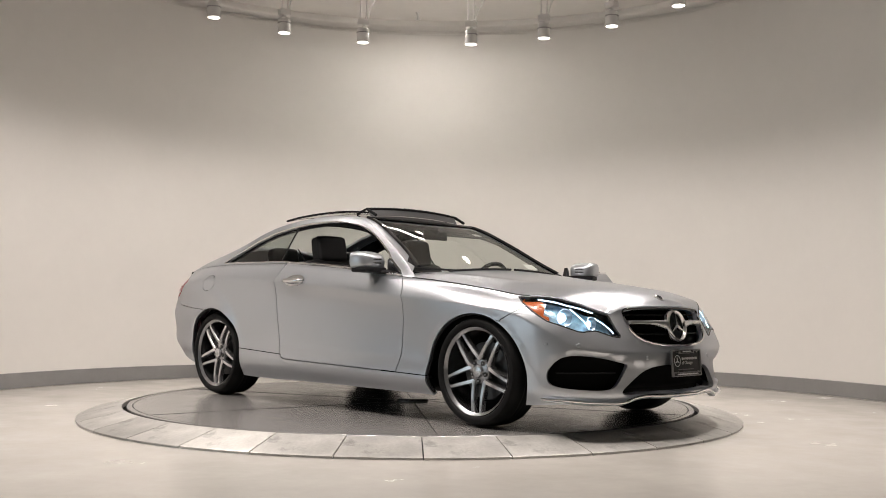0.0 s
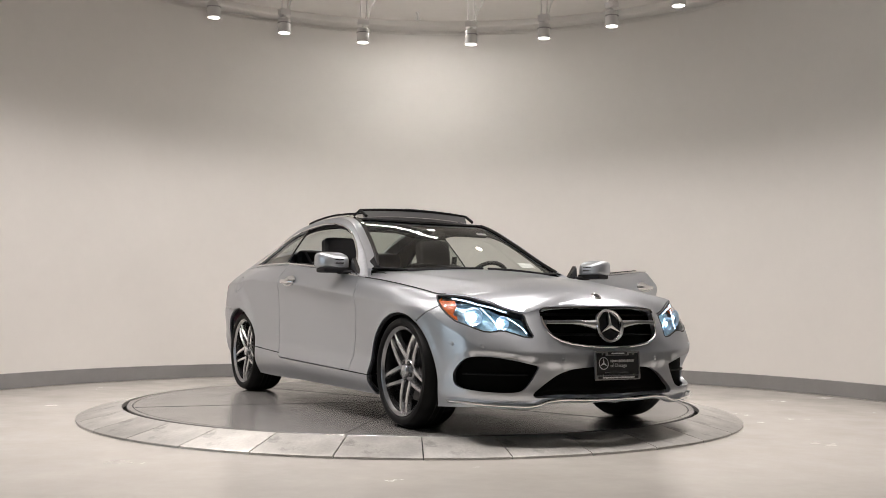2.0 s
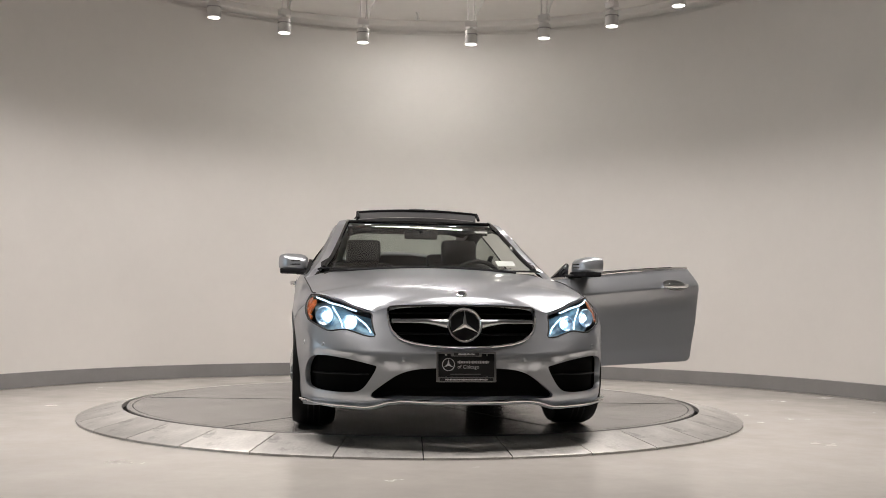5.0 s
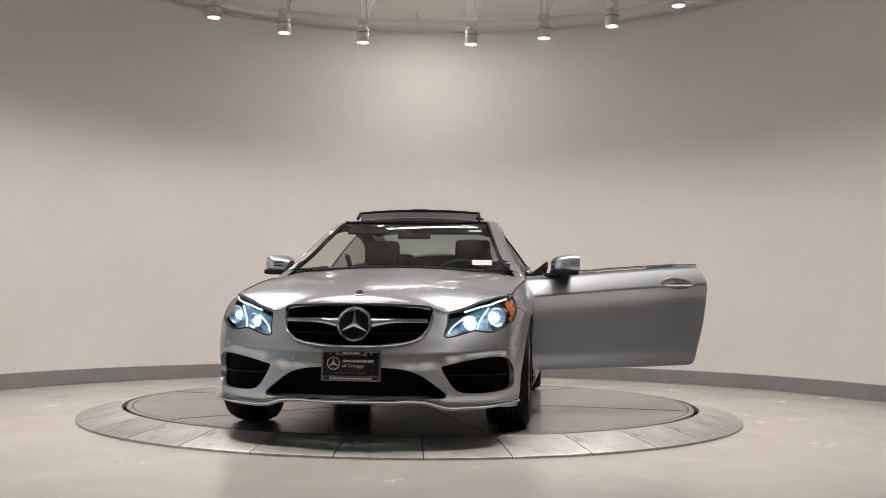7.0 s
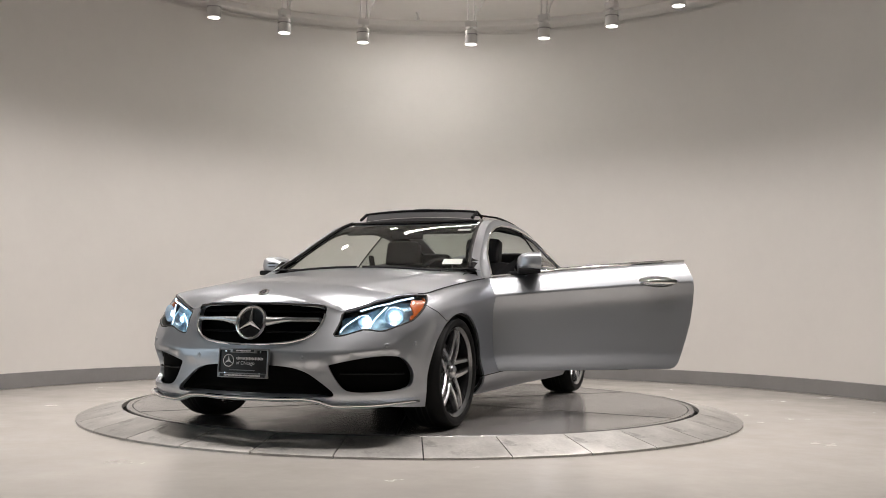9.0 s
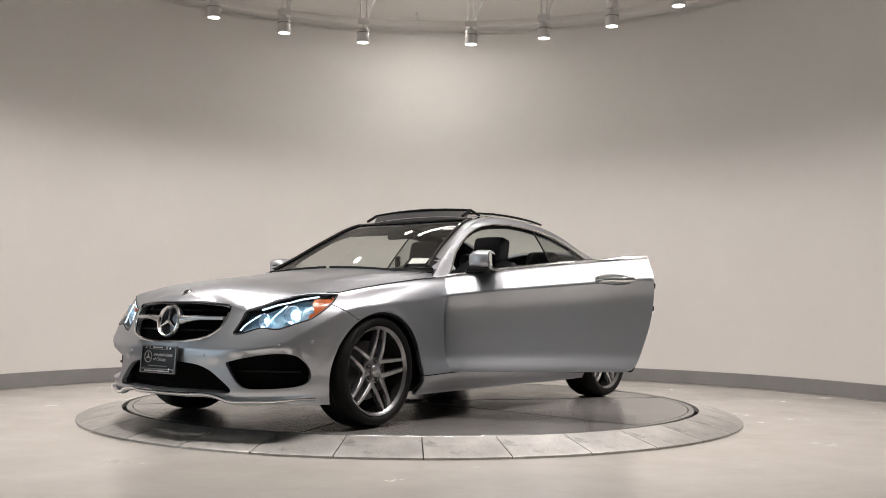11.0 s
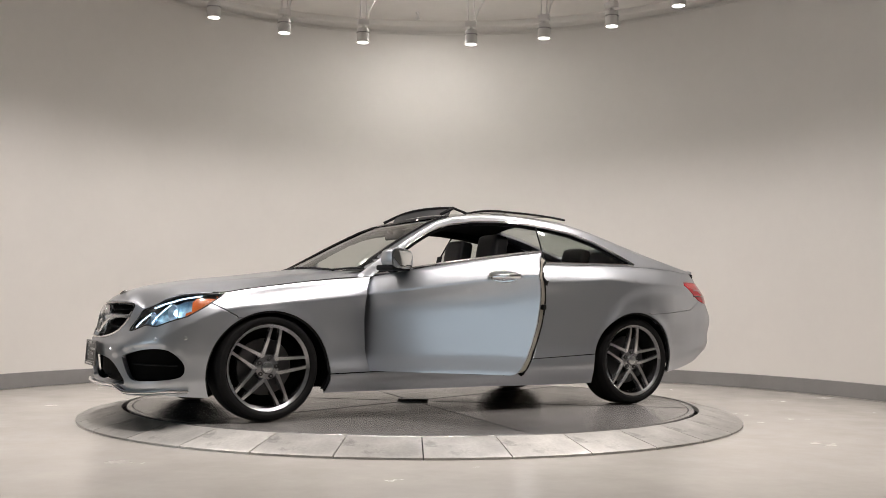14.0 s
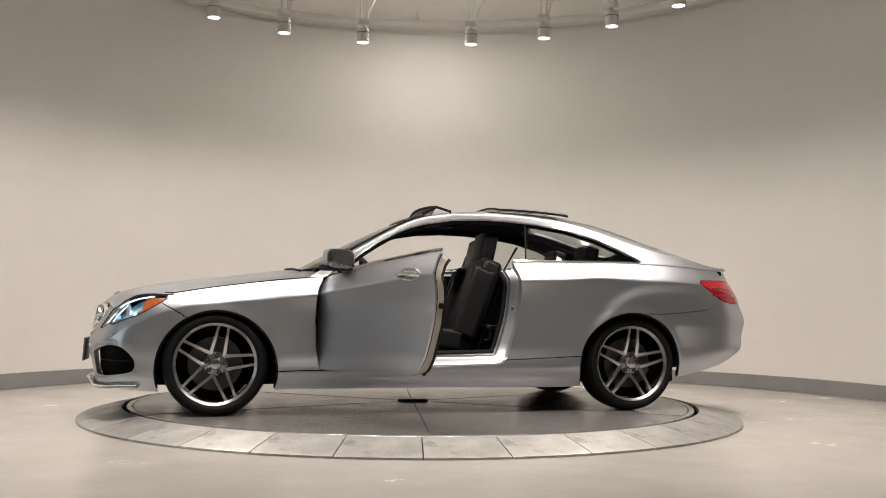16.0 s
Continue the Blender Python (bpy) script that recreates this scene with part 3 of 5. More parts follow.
def panel_mesh(name, V, F, surface, mat, flip=False, mirror=False, gap=0.002, depth=0.02, lift=0.0):
    """One panel on a surface: true normals, a narrow gap at its rim and a folded edge."""
    used, F = np.unique(F, return_inverse=True)
    F = F.reshape(-1, 3)
    P = V[used].copy()
    area = np.cross(P[F[:, 1]] - P[F[:, 0]], P[F[:, 2]] - P[F[:, 0]])
    F[area < 0] = F[area < 0][:, ::-1]
    half = {}
    for t in F:
        for a, b in ((t[0], t[1]), (t[1], t[2]), (t[2], t[0])):
            half[(a, b)] = t
    rim = [(a, b) for a, b in half if (b, a) not in half]
    if surface is side:
        rim = [(a, b) for a, b in rim if not (max(P[a, 0], P[b, 0]) < 1e-4 or min(P[a, 0], P[b, 0]) > S_END - 1e-4)]
    e = 0.004
    X = surface(P[:, 0], P[:, 1])
    du = surface(P[:, 0] + e, P[:, 1]) - surface(P[:, 0] - e, P[:, 1])
    dv = surface(P[:, 0], P[:, 1] + e) - surface(P[:, 0], P[:, 1] - e)
    N = np.cross(du, dv)
    N /= np.linalg.norm(N, axis=1)[:, None] + 1e-12
    if flip:
        N = -N
    X = X + N * lift
    out = np.zeros_like(X)
    for a, b in rim:
        d = X[b] - X[a]
        o = np.cross(d, N[a]) * (-1 if flip else 1)
        o /= np.linalg.norm(o) + 1e-12
        out[a] += o
        out[b] += o
    ln = np.linalg.norm(out, axis=1)[:, None]
    out = np.where(ln > 1e-6, out / np.maximum(ln, 1e-6), 0)
    X = X - out * gap
    verts, norms = [X], [N]
    faces = [tuple(t[::-1]) if flip else tuple(t) for t in F.tolist()]
    n = len(X)
    extra_v, extra_n = [], []
    if depth:
        for a, b in rim:
            k = n + len(extra_v)
            extra_v += [X[a], X[b], X[b] - N[b] * depth - out[b] * 0.003, X[a] - N[a] * depth - out[a] * 0.003]
            extra_n += [out[a], out[b], out[b], out[a]]
            faces.append((k, k + 1, k + 2, k + 3) if flip else (k + 3, k + 2, k + 1, k))
        verts.append(np.array(extra_v))
        norms.append(np.array(extra_n))
    A, B = np.concatenate(verts), np.concatenate(norms)
    if mirror:
        A, B = A * (1, -1, 1), B * (1, -1, 1)
        faces = [f[::-1] for f in faces]
    me = bpy.data.meshes.new(name)
    me.from_pydata(A.tolist(), [], faces)
    me.materials.append(mat)
    me.polygons.foreach_set("use_smooth", [True] * len(me.polygons))
    me.normals_split_custom_set_from_vertices(B.tolist())
    return me


def panel(name, parent, label, *args, **kw):
    ob = new(name, panel_mesh(name, *args, **kw))
    ob.parent = parent
    return tagged(ob, label)


car = thing("car", "silver two-door coupe with its driver's door open, headlights on", "car")

# ---- lower body: outlines of openings and joints ----
def arch(a):
    return [(s_x(a[0] + a[2] * math.cos(t)), a[1] + a[2] * math.sin(t)) for t in np.linspace(-0.75, math.pi + 0.75, 60)]


def xz(rows):
    return [(s_x(x), z) for x, z in rows]


GRILLE = round_poly([(0.0, 0.692), (s_y(0.2), 0.692), (s_y(0.38), 0.686), (s_y(0.412), 0.680), (s_y(0.415), 0.655), (s_y(0.405), 0.60), (s_y(0.375), 0.545), (s_y(0.30), 0.503), (s_y(0.15), 0.483), (0.0, 0.478), (-s_y(0.1), 0.480), (-s_y(0.1), 0.692)], 1)
INTAKE = round_poly([(s_y(0.450), 0.376), (s_y(0.46), 0.380), (s_y(0.593), 0.412), (s_y(0.70), 0.428), (s_y(0.765), 0.426), (s_x(1.92), 0.404), (s_x(1.865), 0.345), (s_x(1.865), 0.290), (s_x(1.90), 0.264), (s_y(0.70), 0.248), (s_y(0.56), 0.244), (s_y(0.515), 0.268), (s_y(0.478), 0.325)], 2)
LOWER = round_poly([(0.0, 0.372), (s_y(0.22), 0.370), (s_y(0.33), 0.345), (s_y(0.41), 0.290), (s_y(0.50), 0.218), (s_y(0.38), 0.218), (s_y(0.2), 0.214), (0.0, 0.214), (-s_y(0.15), 0.214), (-s_y(0.15), 0.372)], 2)
top_in = [(s, float(Z_TOP(s)) - 0.009) for s in np.linspace(s_x(1.66), s_y(0.512), 26)]
HEAD = [(s_x(1.643), 0.750)] + top_in + [(s_y(0.502), 0.638), (s_y(0.497), 0.605), (s_y(0.482), 0.565), (s_y(0.469), 0.537), (s_y(0.473), 0.530), (s_y(0.495), 0.529), (s_y(0.525), 0.534), (s_y(0.57), 0.549), (s_y(0.617), 0.563), (s_y(0.65), 0.563), (s_y(0.69), 0.557), (s_y(0.718), 0.559), (s_x(1.945), 0.587), (s_x(1.86), 0.614), (s_x(1.81), 0.642), (s_x(1.744), 0.680), (s_x(1.69), 0.715)]
TAIL = round_poly([(s_x(-1.885), 0.892), (s_x(-2.12), 0.895), (s_y(0.55, True), 0.890), (s_y(0.40, True), 0.86), (s_y(0.42, True), 0.77), (s_x(-2.26), 0.728), (s_x(-2.12), 0.742), (s_x(-2.02), 0.80)], 1)
door_top = [(s_x(x), float(Z_TOP(s_x(x))) + 0.02) for x in np.linspace(0.70, -0.535, 20)]
DOOR = xz([(0.742, 0.284), (0.764, 0.42), (0.770, 0.60), (0.766, 0.72), (0.752, 0.80), (0.726, 0.85)]) + door_top + xz([(-0.552, 0.95), (-0.575, 0.89), (-0.583, 0.82), (-0.577, 0.72), (-0.558, 0.60), (-0.53, 0.50), (-0.50, 0.41), (-0.474, 0.35), (-0.450, 0.324), (-0.415, 0.313)])
CAP = round_poly([(s_x(-1.47 + 0.085 * math.cos(t)), 0.855 + 0.062 * math.sin(t)) for t in np.linspace(0, math.tau, 13)[:-1]], 1)
SILL = xz([(1.06, 0.275), (0.742, 0.284), (-0.415, 0.313), (-0.47, 0.345), (-1.06, 0.372)])
SEAM_F = xz([(1.738, 0.704), (1.66, 0.665), (1.58, 0.622)])
SEAM_R = xz([(-1.50, 0.648), (-1.70, 0.660), (-1.955, 0.684), (-2.10, 0.755)])
DOMAIN = [(s, float(Z_TOP(s))) for s in np.linspace(0, S_END, 230)] + [(s, float(Z_BOT(s))) for s in np.linspace(S_END, 0, 230)]
sill_z = lambda s: np.interp(s, [p[0] for p in SILL], [p[1] for p in SILL])
seam_r = lambda s: np.interp(s, [p[0] for p in SEAM_R] + [S_END], [p[1] for p in SEAM_R] + [0.75])


def side_names(P):
    s, z = P[:, 0], P[:, 1]
    x = np.interp(s, S, bx)
    n = np.full(len(P), "quarter_panel", dtype=object)
    n[x > 0.6] = "fender"
    n[(x > 1.30) & (x - 1.58 > (z - 0.622) * 1.93)] = "front_bumper"
    n[(x < -1.36) & (z < seam_r(s))] = "rear_bumper"
    n[(x < 1.3) & (x > -1.36) & (z < sill_z(s))] = "sill"
    for nm, poly in (("fuel_flap", CAP), ("door", DOOR), ("headlight", HEAD), ("tail_light", TAIL), ("grille_hole", GRILLE), ("intake_hole", INTAKE), ("lower_hole", LOWER)):
        n[inside(P, poly)] = nm
    for a in (A_F, A_R):
        n[(x - a[0]) ** 2 + (z - a[1]) ** 2 < a[2] ** 2] = ""
    n[~inside(P, DOMAIN)] = ""
    return n


grid = []
for s in np.arange(0.0, S_END, 0.03):
    zt, zb, zc = float(Z_TOP(s)), float(Z_BOT(s)), float(Z_CREASE(s))
    nl, nu = max(4, int((zc - zb) / 0.03)), max(3, int((zt - zc) / 0.025))
    grid += [(s, zb + (zc - zb) * i / nl) for i in range(1, nl)] + [(s, zc + (zt - zc) * i / nu) for i in range(nu)]
    grid += [(s, zc - 0.010), (s, zc + 0.010)]
SIDE_V, SIDE_F = cut(grid, [dense(p, 0.018) for p in (DOMAIN, GRILLE, INTAKE, LOWER, HEAD, TAIL, DOOR, CAP)] + [],
                     [dense(p, 0.018, False) for p in (SILL, SEAM_F, SEAM_R, arch(A_F), arch(A_R))], side_names)

HINGE = (0.696, 0.834)
doors = {}
for nm, mirror in (("left", False), ("right", True)):
    kw = dict(mirror=mirror)
    if not mirror:
        SIDE_F["quarter_right"] = SIDE_F["quarter_panel"]
        SIDE_F["quarter_panel"] = np.vstack([SIDE_F["quarter_panel"], SIDE_F["fuel_flap"]])
    else:
        SIDE_F["quarter_panel"] = SIDE_F["quarter_right"]
    for pn, lab in (("front_bumper", ""), ("fender", ""), ("quarter_panel", ""), ("rear_bumper", ""), ("sill", "")):
        panel(pn, car, lab, SIDE_V, SIDE_F[pn], side, PAINT, depth=0.03, gap=0.0015 if pn == "rear_bumper" else 0.003, **kw)
    if mirror:
        panel("fuel_flap", car, "", SIDE_V, SIDE_F["fuel_flap"], side, PAINT, depth=0.01, **kw)
    doors[nm] = panel("door", car, "open driver's door" if not mirror else "closed passenger door", SIDE_V, SIDE_F["door"], side, PAINT, depth=0.014, gap=0.0035, **kw)

# ---- greenhouse ----
WINDOW = [(0.655, 0.893), (0.60, 0.925), (0.445, 1.046), (0.33, 1.118), (0.217, 1.180), (0.12, 1.220), (0.023, 1.248), (-0.174, 1.280), (-0.374, 1.290), (-0.577, 1.284), (-0.783, 1.265), (-0.992, 1.233), (-1.204, 1.173), (-1.35, 1.108), (-1.45, 1.055), (-1.515, 1.018), (-1.50, 1.011)] + [(x, float(edge_z(x)) + 0.012) for x in np.linspace(-1.42, 0.6, 24)]
xs = np.linspace(X_BELT, -2.26, 130)
FLANK = [(x, float(RAIL_Z(x))) for x in xs] + [(x, float(edge_z(x))) for x in xs[::-1]]


def flank_names(P):
    n = np.full(len(P), "roof_side", dtype=object)
    n[inside(P, WINDOW)] = "window"
    n[(P[:, 1] < edge_z(P[:, 0]) + 0.0125) & (P[:, 0] > -0.56) & (P[:, 0] < 0.62)] = ""
    n[~inside(P, FLANK)] = ""
    return n


grid = [(x, z) for x in np.arange(-2.26, X_BELT, 0.03) for z in np.arange(0.86, 1.36, 0.025)]
QUARTER = [(-0.64, 1.0), (-0.70, 1.275)]
FV, FF = cut(grid, [dense(FLANK, 0.02), dense(WINDOW, 0.02)], [dense(QUARTER, 0.02, False)], flank_names)
for mirror in (False, True):
    sg = -1 if mirror else 1
    panel("roof_side", car, "", FV, FF["roof_side"], pillar, PAINT, flip=True, mirror=mirror, depth=0.03, gap=0.0)
    # chrome line round the window and rear quarter glass
    loop = pillar(np.array([p[0] for p in dense(WINDOW, 0.03)]), np.array([p[1] for p in dense(WINDOW, 0.03)]))
    turn_at = next(i for i, p in enumerate(loop) if i > 20 and p[0] > -0.53 and p[2] < edge_z(p[0]) + 0.03)
    part("window_trim", tube([(p[0], sg * (p[1] + 0.002), p[2]) for p in loop[:turn_at]], 0.0065, 6), CHROME, car, "chrome window surround")
    mid = FV[FF["window"]].mean(1)
    tri = FF["window"][mid[:, 0] < -0.64 - (mid[:, 1] - 1.0) * 0.2182]
    rim = pillar(np.array([-0.64 - 0.06 * k / 8 for k in range(9)]), np.array([1.0 + 0.275 * k / 8 for k in range(9)]))
    part("glass_edge", tube([(p[0], sg * (p[1] - 0.012), p[2]) for p in rim], 0.006, 6), MATT_BLACK, car)
    panel("quarter_window", car, "tinted rear side window", FV, tri, pillar, SIDE_GLASS, flip=True, mirror=mirror, depth=0, gap=0.0, lift=-0.012).visible_shadow = False
    inner = [p for p in loop if p[2] > edge_z(p[0]) + 0.03]
    part("door_seal", tube([(p[0], sg * (p[1] - 0.022), p[2] - 0.014) for p in inner], 0.016, 6), MATT_BLACK, car)

cowl = lambda y: 0.885 - 0.16 * (np.abs(y) / 0.72) ** 2


def rail_in(x, d):
    return float(RAIL_Y(x)) - d


xs = np.linspace(0.85, -2.275, 120)
TOP = [(float(cowl(y)), y) for y in np.linspace(-0.72, 0.72, 25)] + [(x, float(RAIL_Y(x))) for x in xs if x < 0.72] + [(x, -float(RAIL_Y(x))) for x in xs[::-1] if x < 0.72]
wx = np.linspace(0.70, 0.10, 16)
FRONT_EDGE = lambda y: 0.13 - 0.12 * (abs(y) / 0.55) ** 2
SCREEN = [(float(cowl(y)) - 0.012, y) for y in np.linspace(-0.66, 0.66, 21)] + [(x, rail_in(x, 0.062)) for x in wx if x > 0.06] + [(FRONT_EDGE(y), y) for y in np.linspace(0.52, -0.52, 15)] + [(x, -rail_in(x, 0.062)) for x in wx[::-1] if x > 0.06]
rx = np.linspace(-0.02, -0.96, 20)
GLASS_ROOF = [(FRONT_EDGE(y) - 0.012, y) for y in np.linspace(-0.52, 0.52, 15)] + [(x, rail_in(x, 0.058)) for x in rx] + [(-1.0, y) for y in np.linspace(0.46, -0.46, 9)] + [(x, -rail_in(x, 0.058)) for x in rx[::-1]]
HOLE = round_poly([(-0.09, -0.43), (-0.09, 0.43), (-0.50, 0.43), (-0.50, -0.43)], 1)
qx = np.linspace(-1.12, -1.72, 12)
REAR_SCREEN = round_poly([(-1.06, y) for y in np.linspace(-0.44, 0.44, 9)] + [(x, rail_in(x, 0.10)) for x in qx] + [(-1.78, y) for y in np.linspace(0.45, -0.45, 9)] + [(x, -rail_in(x, 0.10)) for x in qx[::-1]], 1)


def top_names(P):
    n = np.full(len(P), "roof_frame", dtype=object)
    n[P[:, 0] < -1.80] = "boot_lid"
    n[(P[:, 0] > 0.60) & (np.abs(P[:, 1]) < RAIL_Y(P[:, 0]) - 0.03)] = "cowl"
    n[inside(P, SCREEN)] = "windscreen"
    n[inside(P, GLASS_ROOF)] = "glass_roof"
    n[inside(P, REAR_SCREEN)] = "rear_window"
    n[inside(P, HOLE)] = ""
    n[~inside(P, TOP)] = ""
    return n


grid = [(x, y) for x in np.arange(-2.27, 0.9, 0.035) for y in np.arange(-0.72, 0.73, 0.04)]
TV, TF = cut(grid, [dense(p, 0.025) for p in (TOP, SCREEN, GLASS_ROOF, HOLE, REAR_SCREEN)], [dense([(-1.8, -0.7), (-1.8, 0.7)], 0.03, False)], top_names)
panel("roof_frame", car, "", TV, TF["roof_frame"], roof, PAINT, depth=0.02, gap=0.0)
panel("cowl", car, "black plastic cowl", TV, TF["cowl"], roof, MATT_BLACK, depth=0.01, gap=0.0, lift=-0.001)
panel("boot_lid", car, "", TV, TF["boot_lid"], roof, PAINT, depth=0.02, gap=0.002)
panel("windscreen", car, "clear windscreen", TV, TF["windscreen"], roof, SCREEN_GLASS, depth=0, gap=0.0, lift=-0.003).visible_shadow = False
panel("glass_roof", car, "black glass roof with its sliding panel open", TV, TF["glass_roof"], roof, ROOF_GLASS, depth=0.02, gap=0.001, lift=-0.002)
panel("rear_window", car, "tinted rear window", TV, TF["rear_window"], roof, REAR_GLASS, depth=0, gap=0.0, lift=-0.003).visible_shadow = False
for sg in (1, -1):
    line = [(x, rail_in(x, 0.07)) for x in np.linspace(0.72, 0.0, 24)]
    pts = roof(np.array([p[0] for p in line]), np.array([p[1] for p in line]))
    part("pillar_trim", tube([(p[0], sg * p[1], p[2] + 0.002) for p in pts], 0.014, 6), GLOSS_BLACK, car, "black windscreen edge")
pts = roof(np.array([FRONT_EDGE(y) for y in np.linspace(-0.52, 0.52, 21)]), np.linspace(-0.52, 0.52, 21))
part("header_trim", tube([(p[0] - 0.004, p[1], p[2] + 0.001) for p in pts], 0.012, 6), GLOSS_BLACK, car)
panel("roof_lining", car, "black roof lining", TV, TF["glass_roof"], roof, CARPET, depth=0, gap=0.0, lift=-0.05)

# wind deflector with its net, and the sliding panel pushed back
DEF_X, DEF_Z = -0.100, 1.400


def deflector_line(y):
    return (DEF_X + 0.035 * (1 - (y / 0.445) ** 2), y, DEF_Z - 0.018 * (y / 0.445) ** 2)


defl = part("wind_deflector", tube([deflector_line(y) for y in np.linspace(-0.447, 0.447, 23)], 0.011, 8, flat=0.8), MATT_BLACK, car, "raised black wind deflector with a grey net")
for sg in (1, -1):
    bm = bmesh.new()
    a, b, c = Vector((0.0, sg * 0.445, 1.332)), Vector(deflector_line(sg * 0.445)), Vector((-0.205, sg * 0.445, 1.352))
    tube([a, b], 0.011, 8, bm)
    tube([b, c], 0.009, 8, bm)
    part("deflector_arm", bm, MATT_BLACK, defl)
bm = bmesh.new()
low, high = [], []
for y in np.linspace(-0.435, 0.435, 25):
    x, _, z = deflector_line(y)
    base = roof(np.array([-0.085]), np.array([y]))[0]
    low.append((bm.verts.new((base[0] + 0.02, y, base[2] - 0.004)), bm.verts.new((base[0] + 0.016, y, base[2] - 0.004))))
    high.append((bm.verts.new((x, y, z)), bm.verts.new((x - 0.004, y, z))))
for i in range(24):
    for kk in (0, 1):
        bm.faces.new((low[i][kk], low[i + 1][kk], high[i + 1][kk], high[i][kk]))
part("net", bm, GREY_MESH, defl, "grey wind net")
part("net_clip", box((0.02, 0.12, 0.055), (-0.12, 0.0, 1.395), 0.004, Euler((0, radians(-52), 0)).to_matrix()), MATT_BLACK, defl)
bm = bmesh.new()
rows = []
for x in np.linspace(-0.555, -1.07, 12):
    lift = 0.016 + 0.010 * (-0.555 - x) / 0.515
    rows.append([[bm.verts.new((x, y, float(roof(np.array([x]), np.array([y]))[0, 2]) + lift + d)) for y in np.linspace(-0.44, 0.44, 11)] for d in (0.0, 0.012)])
for a, b in zip(rows, rows[1:]):
    for d in (0, 1):
        for i in range(10):
            bm.faces.new((a[d][i], a[d][i + 1], b[d][i + 1], b[d][i]))
    for i in (0, 10):
        bm.faces.new((a[0][i], a[1][i], b[1][i], b[0][i]))
for r in (rows[0], rows[-1]):
    for i in range(10):
        bm.faces.new((r[0][i], r[0][i + 1], r[1][i + 1], r[1][i]))
sun_panel = part("sunroof_panel", bm, GLOSS_BLACK, car, "black sliding glass panel pushed back above the roof")

def panel_edge(x, y):
    return (x, y, float(roof(np.array([x]), np.array([y]))[0, 2]) + 0.016 + 0.010 * (-0.555 - x) / 0.515 + 0.006)


edge_loop = [panel_edge(-0.555, y) for y in np.linspace(-0.44, 0.44, 9)] + [panel_edge(x, 0.44) for x in np.linspace(-0.6, -1.07, 9)] + [panel_edge(-1.07, y) for y in np.linspace(0.40, -0.44, 9)] + [panel_edge(x, -0.44) for x in np.linspace(-1.02, -0.6, 8)]
part("panel_frame", tube(edge_loop, 0.008, 6, closed=True), MATT_BLACK, sun_panel, "black rubber edge")

# ---- bonnet ----
front_s = np.linspace(0, s_x(0.80), 120)
lip = side(front_s, Z_TOP(front_s))
HOODLINE = [(p[0] - 0.0005, p[1]) for p in lip]
HOOD = [(p[0], -p[1]) for p in HOODLINE[::-1]] + HOODLINE[1:] + [(float(cowl(y)) - 0.03, y) for y in np.linspace(0.74, -0.74, 21)]


def hood_names(P):
    n = np.full(len(P), "bonnet", dtype=object)
    n[~inside(P, HOOD)] = ""
    return n


grid = [(x, y) for x in np.arange(0.7, 2.13, 0.025) for y in np.arange(-0.84, 0.85, 0.03)]
HV, HF = cut(grid, [dense(HOOD, 0.02)], [], hood_names)
bonnet = panel("bonnet", car, "", HV, HF["bonnet"], hood, PAINT, depth=0.02, gap=0.004)
# black strip laid on the joint to draw in the gap's shade
for sg in (1, -1):
    part("bonnet_seal", tube([(p[0], sg * p[1], p[2] + 0.0012) for p in lip if p[0] < 1.70], 0.0036, 6), BLACK_GAP, car)
z = float(hood(np.array([2.04]), np.array([0.0]))[0, 2])
part("bonnet_badge", lathe([(0.0, 0.006), (0.012, 0.006), (0.024, 0.005), (0.029, 0.002), (0.030, -0.004)], Matrix.Translation((2.045, 0, z)) @ pose(0, 0, 0, 0, 38, 0), 28), CHROME, bonnet, "small round chrome badge")
part("badge_centre", lathe([(0.0, 0.008), (0.016, 0.0075), (0.018, 0.006)], Matrix.Translation((2.045, 0, z)) @ pose(0, 0, 0, 0, 38, 0), 24), MATT_BLACK, bonnet)
for sg in (1, -1):
    part("wiper", tube([(0.90 - 0.1 * abs(y), y, 0.942 - 0.03 * (y / 0.6) ** 2) for y in np.linspace(sg * 0.02, sg * 0.55, 9)], 0.008, 6), MATT_BLACK, car)


